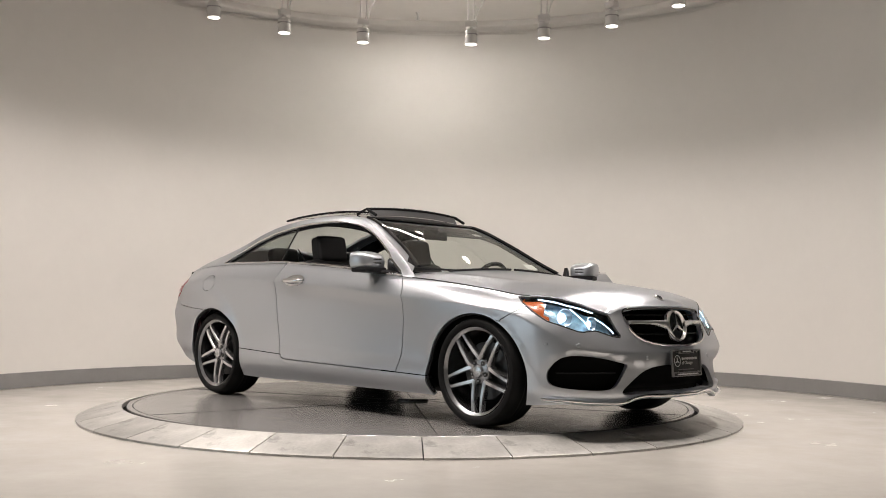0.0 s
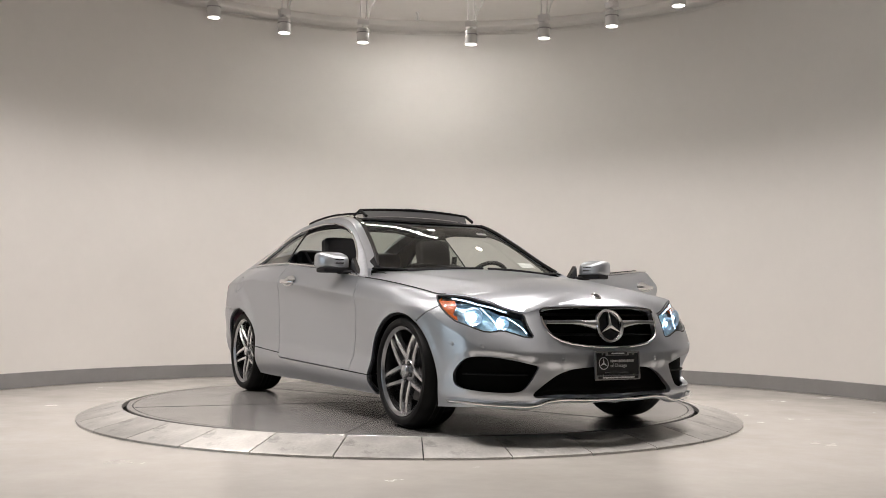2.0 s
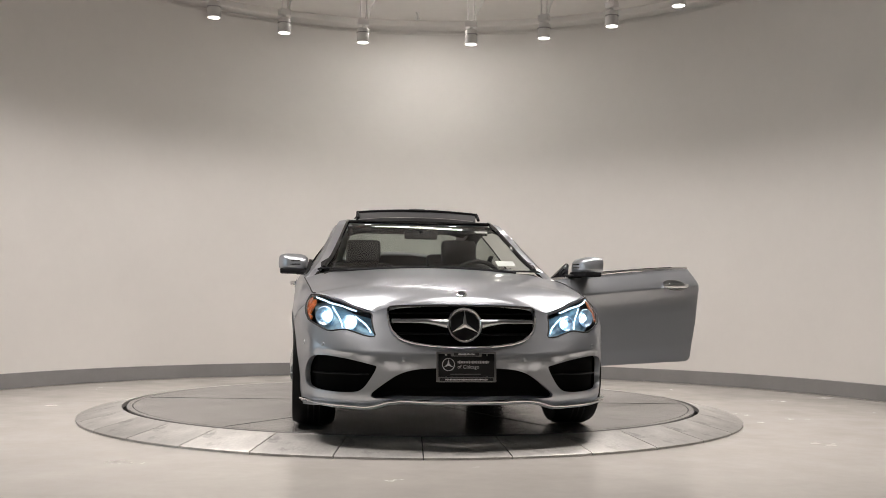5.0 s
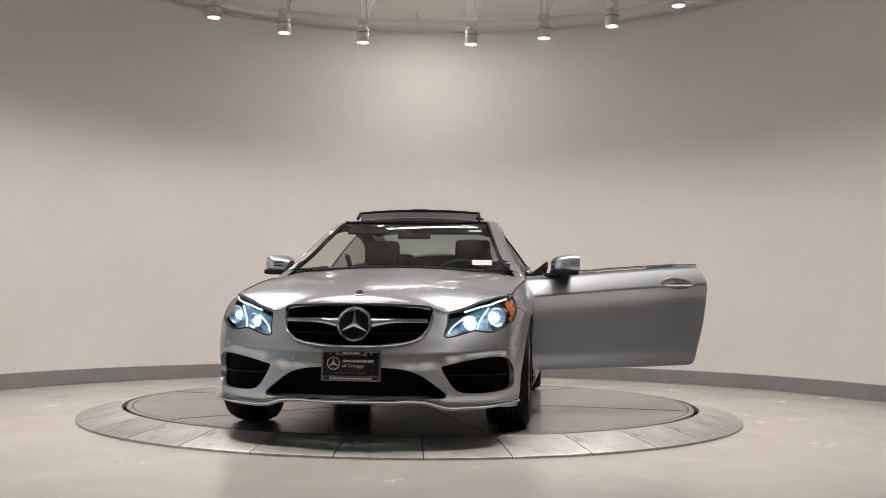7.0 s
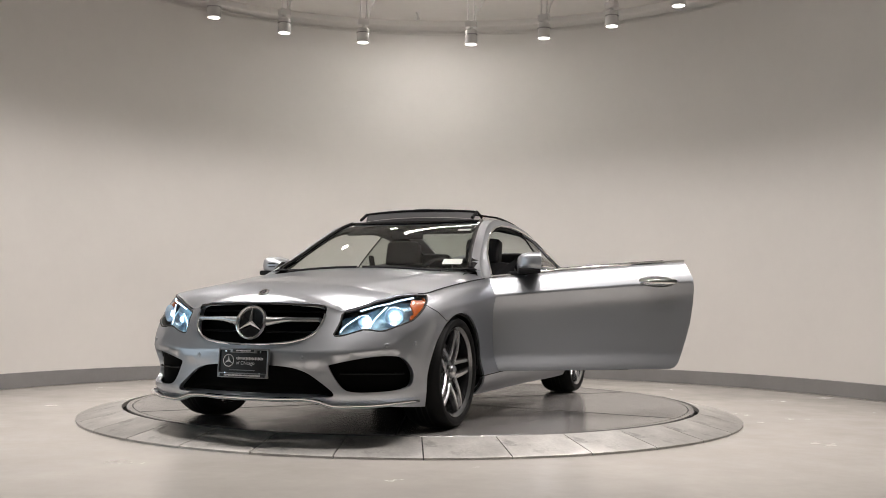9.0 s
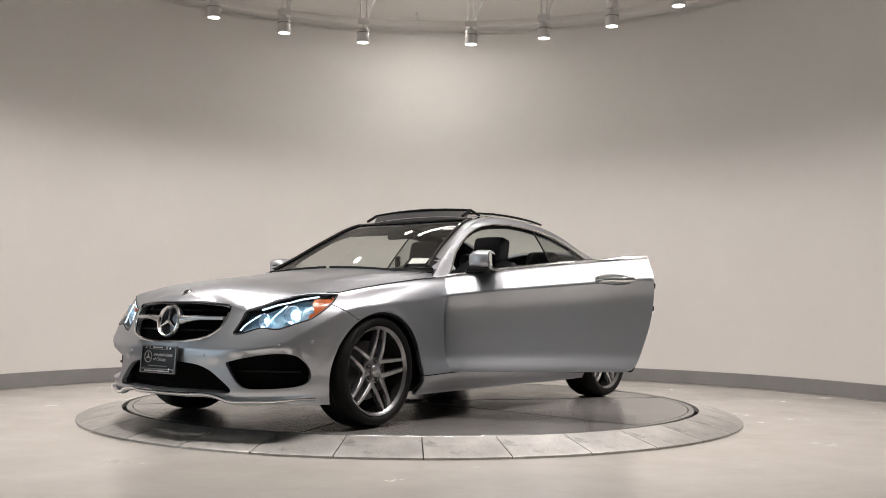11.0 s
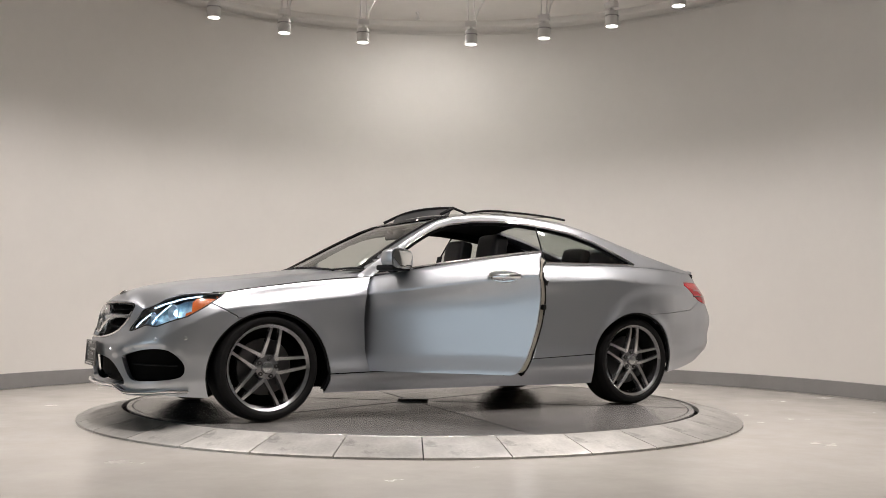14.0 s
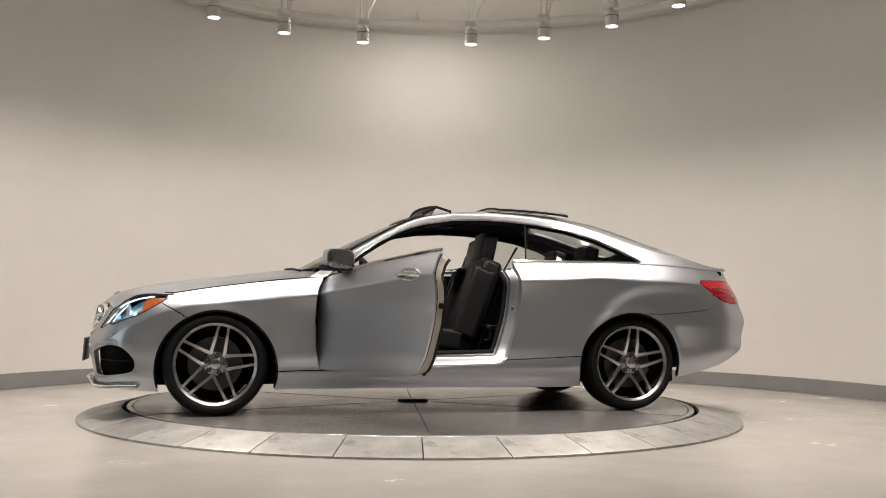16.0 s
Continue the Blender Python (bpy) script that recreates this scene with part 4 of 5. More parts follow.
# ---- wheels ----
def wheel(x, sg, tyre_r, width):
    """A wheel whose outer face looks to the side sg."""
    ax = Matrix.Translation((x, sg * 0.872, tyre_r)) @ Matrix.Rotation(radians(-90 * sg), 4, "X")   # z of the axis points outwards
    r0 = 0.252
    hub = part("wheel", lathe([(r0 - 0.012, -width), (r0 - 0.012, -0.03), (r0 - 0.016, -0.018), (r0 - 0.004, -0.007), (r0 + 0.002, -0.003), (r0 + 0.005, -0.010), (r0 + 0.003, -0.02)], ax, 72), ALLOY, car, "twin five-spoke silver alloy wheel")
    ht = tyre_r - r0
    part("tyre", lathe([(r0 - 0.01, -width), (r0 + 0.02, -width - 0.012), (tyre_r - 0.02, -width - 0.008), (tyre_r - 0.004, -width + 0.02), (tyre_r, -width + 0.06), (tyre_r, -0.062), (tyre_r - 0.003, -0.038), (tyre_r - 0.012, -0.018), (tyre_r - ht * 0.35, 0.004), (r0 + ht * 0.45, 0.008), (r0 + 0.016, 0.005), (r0 + 0.008, -0.002), (r0 + 0.002, -0.02)], ax, 96), RUBBER, hub, "black low-profile tyre")
    grooves = bmesh.new()
    for h in (-width * 0.36, -width * 0.5, -width * 0.64):
        lathe([(tyre_r + 0.0008, h - 0.004), (tyre_r + 0.0008, h + 0.004)], ax, 96, grooves)
    part("tread_groove", grooves, BLACK_GAP, hub)
    part("brake_disc", lathe([(0.06, -0.10), (0.165, -0.10), (0.168, -0.105), (0.168, -0.122), (0.06, -0.122)], ax, 48), BRAKE_STEEL, hub)
    # near-black disc put in for the shade inside the wheel
    part("wheel_back", lathe([(0.0, -0.15), (r0 - 0.02, -0.15)], ax, 48), DEPTH_SHADE, hub)
    bm = bmesh.new()
    box((0.10, 0.055, 0.05), (0.135 * math.cos(2.6), 0.135 * math.sin(2.6), -0.105), 0.01, Euler((0, 0, 2.6 + math.pi / 2)).to_matrix(), bm)
    bmesh.ops.transform(bm, matrix=ax, verts=bm.verts)
    part("caliper", bm, BRAKE_STEEL, hub)
    for i in range(5):
        for tw in (-1, 1):
            bm = bmesh.new()
            a = math.tau * i / 5 - math.pi / 2 - ((0.2 if x > 0 else 0.09) if sg > 0 else 0.0)
            rows = []
            for f in np.linspace(0, 1, 10):
                r = 0.050 + (r0 - 0.008 - 0.050) * f
                off = tw * (0.0425 - 0.0135 * f)
                w = 0.0135 - 0.0035 * f + 0.012 * max(0.0, 0.22 - f) + 0.004 * max(0.0, f - 0.88) * 8
                h = -0.020 - 0.020 * (1 - f) ** 1.6 + 0.006 * math.sin(f * math.pi)
                d = 0.042 - 0.012 * f
                ring = []
                for yy, zz in ((-w * 1.1, h - d), (-w, h - 0.006), (-w * 0.72, h), (w * 0.72, h), (w, h - 0.006), (w * 1.1, h - d)):
                    py = off + yy
                    ring.append(bm.verts.new(ax @ Vector((r * math.cos(a) - py * math.sin(a), r * math.sin(a) + py * math.cos(a), zz))))
                rows.append(ring)
            for p, q in zip(rows, rows[1:]):
                for kk in range(6):
                    bm.faces.new((p[kk], p[(kk + 1) % 6], q[(kk + 1) % 6], q[kk]))
            bm.faces.new(rows[0])
            bm.faces.new(rows[-1][::-1])
            part("spoke", bm, SPOKE_FACE, hub, smooth=25)
    part("hub", lathe([(0.080, -0.080), (0.078, -0.050), (0.070, -0.040), (0.040, -0.034), (0.0375, -0.024), (0.034, -0.0195), (0.0, -0.018)], ax, 40), ALLOY, hub)
    part("centre_cap", lathe([(0.0, -0.0165), (0.026, -0.017), (0.031, -0.019)], ax, 32), SATIN, hub, "grey centre cap")
    for i in range(5):
        a = math.tau * i / 5 - math.pi / 2 - ((0.2 if x > 0 else 0.09) if sg > 0 else 0.0)
        c = Vector((0.056 * math.cos(a), 0.056 * math.sin(a), 0))
        bm = bmesh.new()
        rod(ax @ (c + Vector((0, 0, -0.042))), ax @ (c + Vector((0, 0, -0.0315))), 0.0140, None, 14, bm)
        part("bolt_recess", bm, BLACK_GAP, hub)
        part("bolt", rod(ax @ (c + Vector((0, 0, -0.045))), ax @ (c + Vector((0, 0, -0.0305))), 0.006, 0.0055, 6), DISC_STEEL, hub)
    return hub


for x, r, w in ((1.38, 0.320, 0.225), (-1.378, 0.318, 0.24)):
    for sg in (1, -1):
        wheel(x, sg, r, w)

# wheel housings, floor pan and dark inner body
for a, wy in ((A_F, 0.50), (A_R, 0.52)):
    for sg in (1, -1):
        ax = Matrix.Translation((a[0], sg * 0.815, a[1])) @ Matrix.Rotation(radians(-90 * sg), 4, "X")
        part("wheel_housing", lathe([(0.40, 0.0), (0.40, wy - 0.815), (0.0, wy - 0.815)], ax, 48, None, (192 if a is A_R else 168) if sg > 0 else -12, 372 if sg > 0 else (168 if a is A_R else 192)), CARPET, car)
        edge = side(np.array([s for s, z in arch(a)]), np.array([z for s, z in arch(a)]))
        part("arch_lip", tube([(p[0], sg * (p[1] - 0.020), p[2]) for p in edge if p[2] > Z_BOT(s_x(p[0])) + 0.0], 0.010, 6), MATT_BLACK, car)
part("floor_pan", box((3.7, 1.04, 0.06), (0.0, 0, 0.20), 0.01), CARPET, car)
part("cabin_floor", box((1.96, 1.62, 0.10), (-0.03, 0, 0.225), 0.01), CARPET, car)
# plain dark boxes, added so no light shows through the front openings
part("engine_block", box((0.95, 0.96, 0.42), (1.43, 0, 0.42), 0.02), CARPET, car)
part("bumper_core", box((0.24, 0.86, 0.40), (1.915, 0, 0.39), 0.01), DEPTH_SHADE, car)
part("boot_floor", box((0.9, 1.04, 0.30), (-1.75, 0, 0.42), 0.02), CARPET, car)
part("firewall", box((0.05, 1.56, 0.62), (0.86, 0, 0.53), 0.01), CARPET, car)
part("silencer", box((0.22, 0.9, 0.10), (-2.15, 0, 0.33), 0.04), MATT_BLACK, car)
for sg, mirror in ((1, False), (-1, True)):
    keep = SIDE_F["quarter_panel"][(SIDE_V[SIDE_F["quarter_panel"]].mean(1)[:, 0] < s_x(-1.15) + 0.6)]
    panel("inner_quarter", car, "", SIDE_V, keep, side, CARPET, mirror=mirror, depth=0, gap=0.0, lift=-0.10)
    panel("inner_sill", car, "", SIDE_V, SIDE_F["sill"], side, MATT_BLACK, mirror=mirror, depth=0, gap=0.0, lift=-0.06)
    panel("roof_side_lining", car, "", FV, FF["roof_side"][FV[FF["roof_side"]].mean(1)[:, 0] > -1.6], pillar, CARPET, flip=True, mirror=mirror, depth=0, gap=0.0, lift=-0.035)

# ---- doors ----
for nm, sg in (("left", 1), ("right", -1)):
    mirror = sg < 0
    d = doors[nm]
    panel("door_lining", d, "black leather door lining", SIDE_V, SIDE_F["door"], side, LEATHER, mirror=mirror, depth=0.02, gap=0.022, lift=-0.068)
    panel("door_shell", d, "inner shell of the door, warm wall reflection put into its colour", SIDE_V, SIDE_F["door"], side, BEIGE, mirror=mirror, depth=0.050, gap=0.018, lift=-0.017)
    rim = [p for p in dense(DOOR, 0.03) if np.interp(p[0], S, bx) < 0.70 and p[1] < Z_TOP(p[0]) - 0.005]
    pts = side(np.array([p[0] for p in rim]), np.array([p[1] for p in rim]))
    seal = [(p[0] + (0.012 if p[0] < -0.40 else 0.0), sg * (p[1] - 0.017), p[2] + (0.007 if p[2] < 0.36 else 0.0)) for p in pts]
    seal.sort(key=lambda p: (math.atan2(p[2] - 0.75, p[0] + 0.1) - math.pi / 2) % math.tau)
    part("edge_seal", tube(seal, 0.0055, 6), MATT_BLACK, d, "black rubber edge seal")
    belt = [(p[0], p[1]) for p in door_top]
    pts = [(float(np.interp(s, S, bx)), s) for s, z in belt]
    line = side(np.array([s for x, s in pts]), Z_TOP(np.array([s for x, s in pts])))
    part("belt_strip", tube([(p[0], sg * (p[1] - 0.004), p[2] + 0.006) for p in line], 0.009, 6), CHROME, d, "chrome belt strip")
    part("window_seal", tube([(p[0], sg * (p[1] - 0.036), p[2] + 0.006) for p in line[1:-2]], 0.022, 8, flat=0.6), MATT_BLACK, d)
    # handle in its bowl
    hs, hz = s_x(-0.345), 0.862
    base = side(np.array([hs]), np.array([hz]))[0]
    bowl = lathe([(0.0, 0.0035), (0.6, 0.0035), (0.9, 0.0035), (1.0, 0.001)], Matrix(), 40)
    tilt = Matrix.Translation((base[0], sg * (base[1] + 0.0015), base[2])) @ Matrix.Rotation(radians(-90 * sg), 4, "X") @ Matrix.Rotation(radians(14 * sg), 4, "X")
    bmesh.ops.transform(bowl, matrix=tilt @ Matrix.Rotation(radians(-3 * sg), 4, "Z") @ Matrix.Diagonal((0.112, 0.040, 1, 1)), verts=bowl.verts)
    part("handle_bowl", bowl, SATIN, d, "polished handle recess")
    hx = base[0]
    part("handle", tube([(hx + t, sg * (base[1] + 0.010 + 0.028 * (1 - (abs(t + 0.01) / 0.105) ** 4)), base[2] - 0.004 - 0.05 * t * 0.4) for t in np.linspace(0.10, -0.115, 13)], 0.0135, 10, flat=1.2), CHROME, d, "chrome pull handle")
    # mirror
    bm = bmesh.new()
    rows = []
    for xx, ky, kz, oy, oz in ((0.535, 0.35, 0.35, 0.878, 0.966), (0.528, 0.62, 0.62, 0.882, 0.968), (0.505, 0.86, 0.88, 0.890, 0.970), (0.465, 0.98, 1.0, 0.898, 0.972), (0.430, 1.0, 1.0, 0.903, 0.972), (0.395, 0.98, 0.97, 0.905, 0.972)):
        ring = []
        for i in range(28):
            t = math.tau * i / 28
            c, s_ = math.cos(t), math.sin(t)
            e = 2 / 3.6
            ring.append(bm.verts.new((xx, sg * (oy + 0.098 * ky * math.copysign(abs(c) ** e, c)), oz + 0.064 * kz * math.copysign(abs(s_) ** e, s_) * (1.0 if s_ > 0 else 0.92) + 0.006 * c)))
        rows.append(ring)
    for p, q in zip(rows, rows[1:]):
        for i in range(28):
            bm.faces.new((p[i], p[(i + 1) % 28], q[(i + 1) % 28], q[i]))
    bm.faces.new(rows[0])
    bm.faces.new(rows[-1][::-1])
    mir = part("mirror_housing", bm, PAINT, d, "silver wing mirror", smooth=50)
    bm = bmesh.new()
    ring = []
    for dx, kk in ((0.0, 0.93), (-0.002, 0.90)):
        ring.append([bm.verts.new((0.392 + dx, sg * (0.905 + 0.098 * kk * math.copysign(abs(math.cos(t)) ** 0.55, math.cos(t))), 0.972 + 0.062 * kk * math.copysign(abs(math.sin(t)) ** 0.55, math.sin(t)) + 0.006 * math.cos(t))) for t in np.linspace(0, math.tau, 29)[:-1]])
    for i in range(28):
        bm.faces.new((ring[0][i], ring[0][(i + 1) % 28], ring[1][(i + 1) % 28], ring[1][i]))
    bm.faces.new(ring[1])
    part("mirror_pane", bm, MIRROR, d)
    for zz in (0.985, 0.962):
        part("mirror_slot", tube([(0.537 - 0.045 * ((y - 0.88) / 0.095) ** 2, sg * y, zz - 0.02 * (y - 0.9)) for y in np.linspace(0.855, 0.975, 9)], 0.0045, 6), BLACK_GAP, d, "black slot")
    part("mirror_foot", box((0.138, 0.185, 0.034), (0.465, sg * 0.897, 0.919), 0.012), MATT_BLACK, d)
    part("mirror_arm", tube([(0.62, sg * 0.775, 0.905), (0.56, sg * 0.82, 0.905), (0.48, sg * 0.87, 0.908)], 0.020, 10, flat=0.7), MATT_BLACK, d)
    bm = bmesh.new()
    sail = [(0.715, 0.872), (0.560, 0.894), (0.535, 0.98), (0.545, 0.995)]
    va = [bm.verts.new((x, sg * (float(edge_y(x)) - 0.03 * (z - 0.87) / 0.12), z)) for x, z in sail]
    vb = [bm.verts.new((x, sg * (float(edge_y(x)) - 0.025 - 0.03 * (z - 0.87) / 0.12), z)) for x, z in sail]
    bm.faces.new(va)
    bm.faces.new(vb[::-1])
    for i in range(4):
        bm.faces.new((va[i], va[(i + 1) % 4], vb[(i + 1) % 4], vb[i]))
    part("mirror_sail", bm, GLOSS_BLACK, d, smooth=0)
    part("arm_rest", box((0.62, 0.08, 0.06), (0.0, sg * 0.755, 0.66), 0.02), LEATHER, d)
    part("door_pocket", box((0.75, 0.05, 0.14), (0.05, sg * 0.765, 0.40), 0.015), MATT_BLACK, d)
    part("door_latch", box((0.022, 0.030, 0.030), (-0.562, sg * 0.822, 0.69), 0.006), MATT_BLACK, d)
turn = Matrix.Translation((HINGE[0], HINGE[1], 0)) @ Matrix.Rotation(radians(-68.6), 4, "Z") @ Matrix.Translation((-HINGE[0], -HINGE[1], 0))
doors["left"].matrix_basis = turn

# door opening: jamb, seal, striker and sill plate
DO = dense(DOOR, 0.03)
for sg in (1, -1):
    pts = [p for p in DO if p[1] < Z_TOP(p[0]) - 0.012 and np.interp(p[0], S, bx) < 0.62 and (p[1] < 0.5 or np.interp(p[0], S, bx) < -0.3)]
    pts.sort(key=lambda p: (math.atan2(p[1] - 0.75, s_x(-0.1) - p[0]) - math.pi / 2) % math.tau)
    bm = bmesh.new()
    rows, seal = [], []
    for i, (s_, z_) in enumerate(pts):
        (s0, z0), (s1, z1) = pts[max(0, i - 1)], pts[min(len(pts) - 1, i + 1)]
        ln = math.hypot(s1 - s0, z1 - z0) or 1.0
        ns, nz = -(z1 - z0) / ln, (s1 - s0) / ln
        if ns * (s_x(0.0) - s_) + nz * (0.7 - z_) < 0:
            ns, nz = -ns, -nz
        row = []
        for inset, deep in ((-0.004, 0.012), (0.008, 0.036), (0.030, 0.046), (0.036, 0.052), (0.056, 0.062), (0.064, 0.088), (0.082, 0.100)):
            p = side(np.array([s_ + ns * inset]), np.array([z_ + nz * inset]))[0]
            row.append(bm.verts.new((p[0], sg * (p[1] - deep), p[2])))
        seal.append(tuple(row[-1].co))
        rows.append(row)
    for p, q in zip(rows, rows[1:]):
        for i in range(6):
            bm.faces.new((p[i], p[i + 1], q[i + 1], q[i]))
    part("door_jamb", bm, PAINT, car, "painted stepped door jamb", smooth=30)
    part("jamb_seal", tube(seal, 0.015, 8), MATT_BLACK, car, "black rubber door seal")
    part("sill_plate", box((0.95, 0.14, 0.012), (0.1, sg * 0.73, 0.318), 0.004), MATT_BLACK, car)
    part("striker", box((0.03, 0.03, 0.035), (-0.545, sg * 0.815, 0.68), 0.006), CHROME, car)
    part("warning_label", box((0.006, 0.002, 0.075), (-0.522, sg * 0.813, 0.55), 0.0), PRINT, car)
    part("door_check", box((0.05, 0.03, 0.12), (0.70, sg * 0.78, 0.55), 0.006), MATT_BLACK, car)

# ---- front: grille, intakes, lip, lamps, plate ----
for mirror in (False, True):
    sg = -1 if mirror else 1
    # near-black sheets stand in for the shade behind each opening
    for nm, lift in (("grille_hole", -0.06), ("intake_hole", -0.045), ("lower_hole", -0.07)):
        panel("intake_back" if nm != "grille_hole" else "grille_back", car, "", SIDE_V, SIDE_F[nm], side, DEPTH_SHADE, mirror=mirror, depth=0, gap=-0.03 if nm == "intake_hole" else -0.012, lift=lift)
    # bars in the side intake
    for zz in (0.335,):
        ss = np.linspace(s_y(0.5), s_x(1.93), 14)
        ok = [s for s in ss if inside(np.array([[s, zz]]), INTAKE)[0]]
        if len(ok) > 3:
            pts = side(np.array(ok), np.full(len(ok), zz))
            part("intake_louvre", tube([(p[0] - 0.036, sg * (p[1] - 0.014), p[2]) for p in pts], 0.005, 6), MATT_BLACK, car)
    # headlight
    lamp = panel("headlight", car, "lit blue-white headlight with amber side marker", SIDE_V, SIDE_F["headlight"], side, LENS_CLEAR, mirror=mirror, depth=0, gap=0.002, lift=0.0)
    lamp.visible_shadow = False
    panel("lamp_housing", lamp, "lamp housing with the lamps' blue glow put into its colour", SIDE_V, SIDE_F["headlight"], side, HOUSING_GLOW_TINT, mirror=mirror, depth=-0.055, gap=0.003, lift=-0.06)
    tri = SIDE_F["headlight"]
    cx = np.interp(SIDE_V[tri].mean(1)[:, 0], S, bx)
    cz = SIDE_V[tri].mean(1)[:, 1]
    panel("side_marker", lamp, "amber side marker", SIDE_V, tri[(cx < 1.85 - (cz - 0.66) * 0.5) & (cz < Z_TOP(SIDE_V[tri].mean(1)[:, 0]) - 0.022)], side, AMBER, mirror=mirror, depth=0.01, gap=0.006, lift=-0.008)

    def on(s, z, back):
        p = side(np.array([s]), np.array([z]))[0]
        q = side(np.array([s + 0.004]), np.array([z]))[0]
        t = Vector(q - p).normalized()
        n = Vector((t.y, -t.x, 0)) * 0.75 + Vector((0.5, 0, 0))
        n.normalize()
        c = Vector(p) - n * back
        return Vector((c.x, sg * c.y, c.z)), Vector((n.x, sg * n.y, 0.0))

    for s, z, r in ((s_y(0.615), 0.600, 0.0135), (s_x(1.965), 0.632, 0.017)):
        c, n = on(s, z, 0.045)
        ax = Matrix.Translation(c) @ n.to_track_quat("Z", "Y").to_matrix().to_4x4()
        part("projector_lens", lathe([(0.0, r * 0.42), (r * 0.5, r * 0.34), (r * 0.85, r * 0.12), (r, 0.0)], ax, 28), BEAM, lamp, "glowing projector lens")
        part("projector_bezel", lathe([(r * 0.8, -0.008), (r * 1.15, -0.004), (r * 2.0, 0.006), (r * 2.8, 0.019), (r * 3.0, 0.016)], ax, 28), REFLECTOR, lamp, "reflector bowl tinted blue for the lamp's glow")
    ss = np.linspace(s_y(0.60), s_x(1.78), 22)
    pts = side(ss, Z_TOP(ss) - 0.024 - 0.008 * np.sin(np.linspace(0, math.pi, 22)))
    part("light_guide", tube([(p[0] - 0.012, sg * (p[1] - 0.010), p[2]) for p in pts], 0.0048, 6), STRIP_GLOW, lamp, "glowing light strip")
    for s_a, z_a, s_b, z_b in ((s_y(0.503), 0.548, s_y(0.60), 0.632), (s_y(0.652), 0.572, s_x(1.985), 0.682)):
        ss, zz = np.linspace(s_a, s_b, 10), z_a + (z_b - z_a) * np.linspace(0, 1, 10) ** 0.7
        pts = side(ss, zz)
        part("light_guide", tube([(p[0] - 0.014, sg * (p[1] - 0.010), p[2]) for p in pts], 0.004, 6), STRIP_GLOW, lamp)
    rim = side(np.array([p[0] for p in dense(HEAD, 0.02)]), np.array([p[1] for p in dense(HEAD, 0.02)]))
    part("lamp_gasket", tube([(p[0] - 0.001, sg * (p[1] - 0.001), p[2]) for p in rim], 0.0045, 6, closed=True), BLACK_GAP, lamp)
    # tail light
    tl = panel("tail_light", car, "red tail light", SIDE_V, SIDE_F["tail_light"], side, RED_LENS, mirror=mirror, depth=0.02, gap=0.003, lift=0.002)
    for zz in (0.79, 0.835):
        ss = np.linspace(s_x(-2.02), s_x(-2.3), 10)
        pts = side(ss, np.full(10, zz))
        part("lens_band", tube([(p[0], sg * (p[1] + 0.002), p[2]) for p in pts], 0.006, 6), RED_DARK, tl)
    # parking sensors
    for s, z in ((s_y(0.314), 0.415), (s_y(0.72), 0.484), (s_x(1.86), 0.492)):
        p = side(np.array([s]), np.array([z]))[0]
        q = side(np.array([s + 0.004]), np.array([z]))[0]
        t = Vector(q - p).normalized()
        n = Vector((t.y, -sg * t.x, 0.0))
        at = Vector((p[0], sg * p[1], p[2]))
        part("parking_sensor", lathe([(0.0, 0.0035), (0.0085, 0.0035), (0.010, 0.0025), (0.0115, 0.003), (0.0125, -0.003)], Matrix.Translation(at) @ n.to_track_quat("Z", "Y").to_matrix().to_4x4(), 20), PAINT, car)

# chrome lip along the lower edge, with a body-coloured blade behind it
lip_s = [0.0, s_y(0.18), s_y(0.33), s_y(0.395), s_y(0.46), s_y(0.60), s_y(0.70), s_x(1.95), s_x(1.84)]
lip_z = [0.199, 0.200, 0.203, 0.196, 0.176, 0.174, 0.180, 0.190, 0.192]
ls = np.linspace(0, lip_s[-1], 60)
lz = spline(list(zip(lip_s, lip_z)))(ls)
lp = side(ls, np.maximum(lz, Z_BOT(ls)))
nrm = np.stack([np.interp(ls, S, NX), np.interp(ls, S, NY)], -1)
for nm, out, dz, r, fl, mt, lab in (("lip_chrome", 0.030, 0.002, 0.0075, 1.0, CHROME, "chrome strip on the front lip"), ("lip_blade", 0.010, -0.007, 0.018, 0.45, PAINT, "")):
    pts = [(p[0] + n[0] * out, p[1] + n[1] * out, z + dz) for p, n, z in zip(lp, nrm, lz)]
    part(nm, tube([(x, -y, z) for x, y, z in pts[::-1]] + pts[1:], r, 8, flat=fl), mt, car, lab)
pts = side(np.array([p[0] for p in dense(GRILLE, 0.02) if p[0] >= 0]), np.array([p[1] for p in dense(GRILLE, 0.02) if p[0] >= 0]))
half = sorted([tuple(p) for p in pts if p[1] > 0.003 and p[2] < 0.66], key=lambda p: (p[1] if p[2] < 0.52 else 0.3 + p[2]))
ring = [(x, -y, z) for x, y, z in half[::-1]] + half
grille = part("grille", tube([(x + 0.002, y, z) for x, y, z in ring], 0.007, 8), CHROME, car, "black grille with a chrome bar and a round star emblem")
tops = [tuple(p) for p in pts if p[2] > 0.66 and p[1] >= 0]
tops.sort(key=lambda p: p[1])
part("grille_top_trim", tube([(x + 0.002, -y, z) for x, y, z in tops[::-1]] + [(x + 0.002, y, z) for x, y, z in tops], 0.006, 8), GLOSS_BLACK, grille)
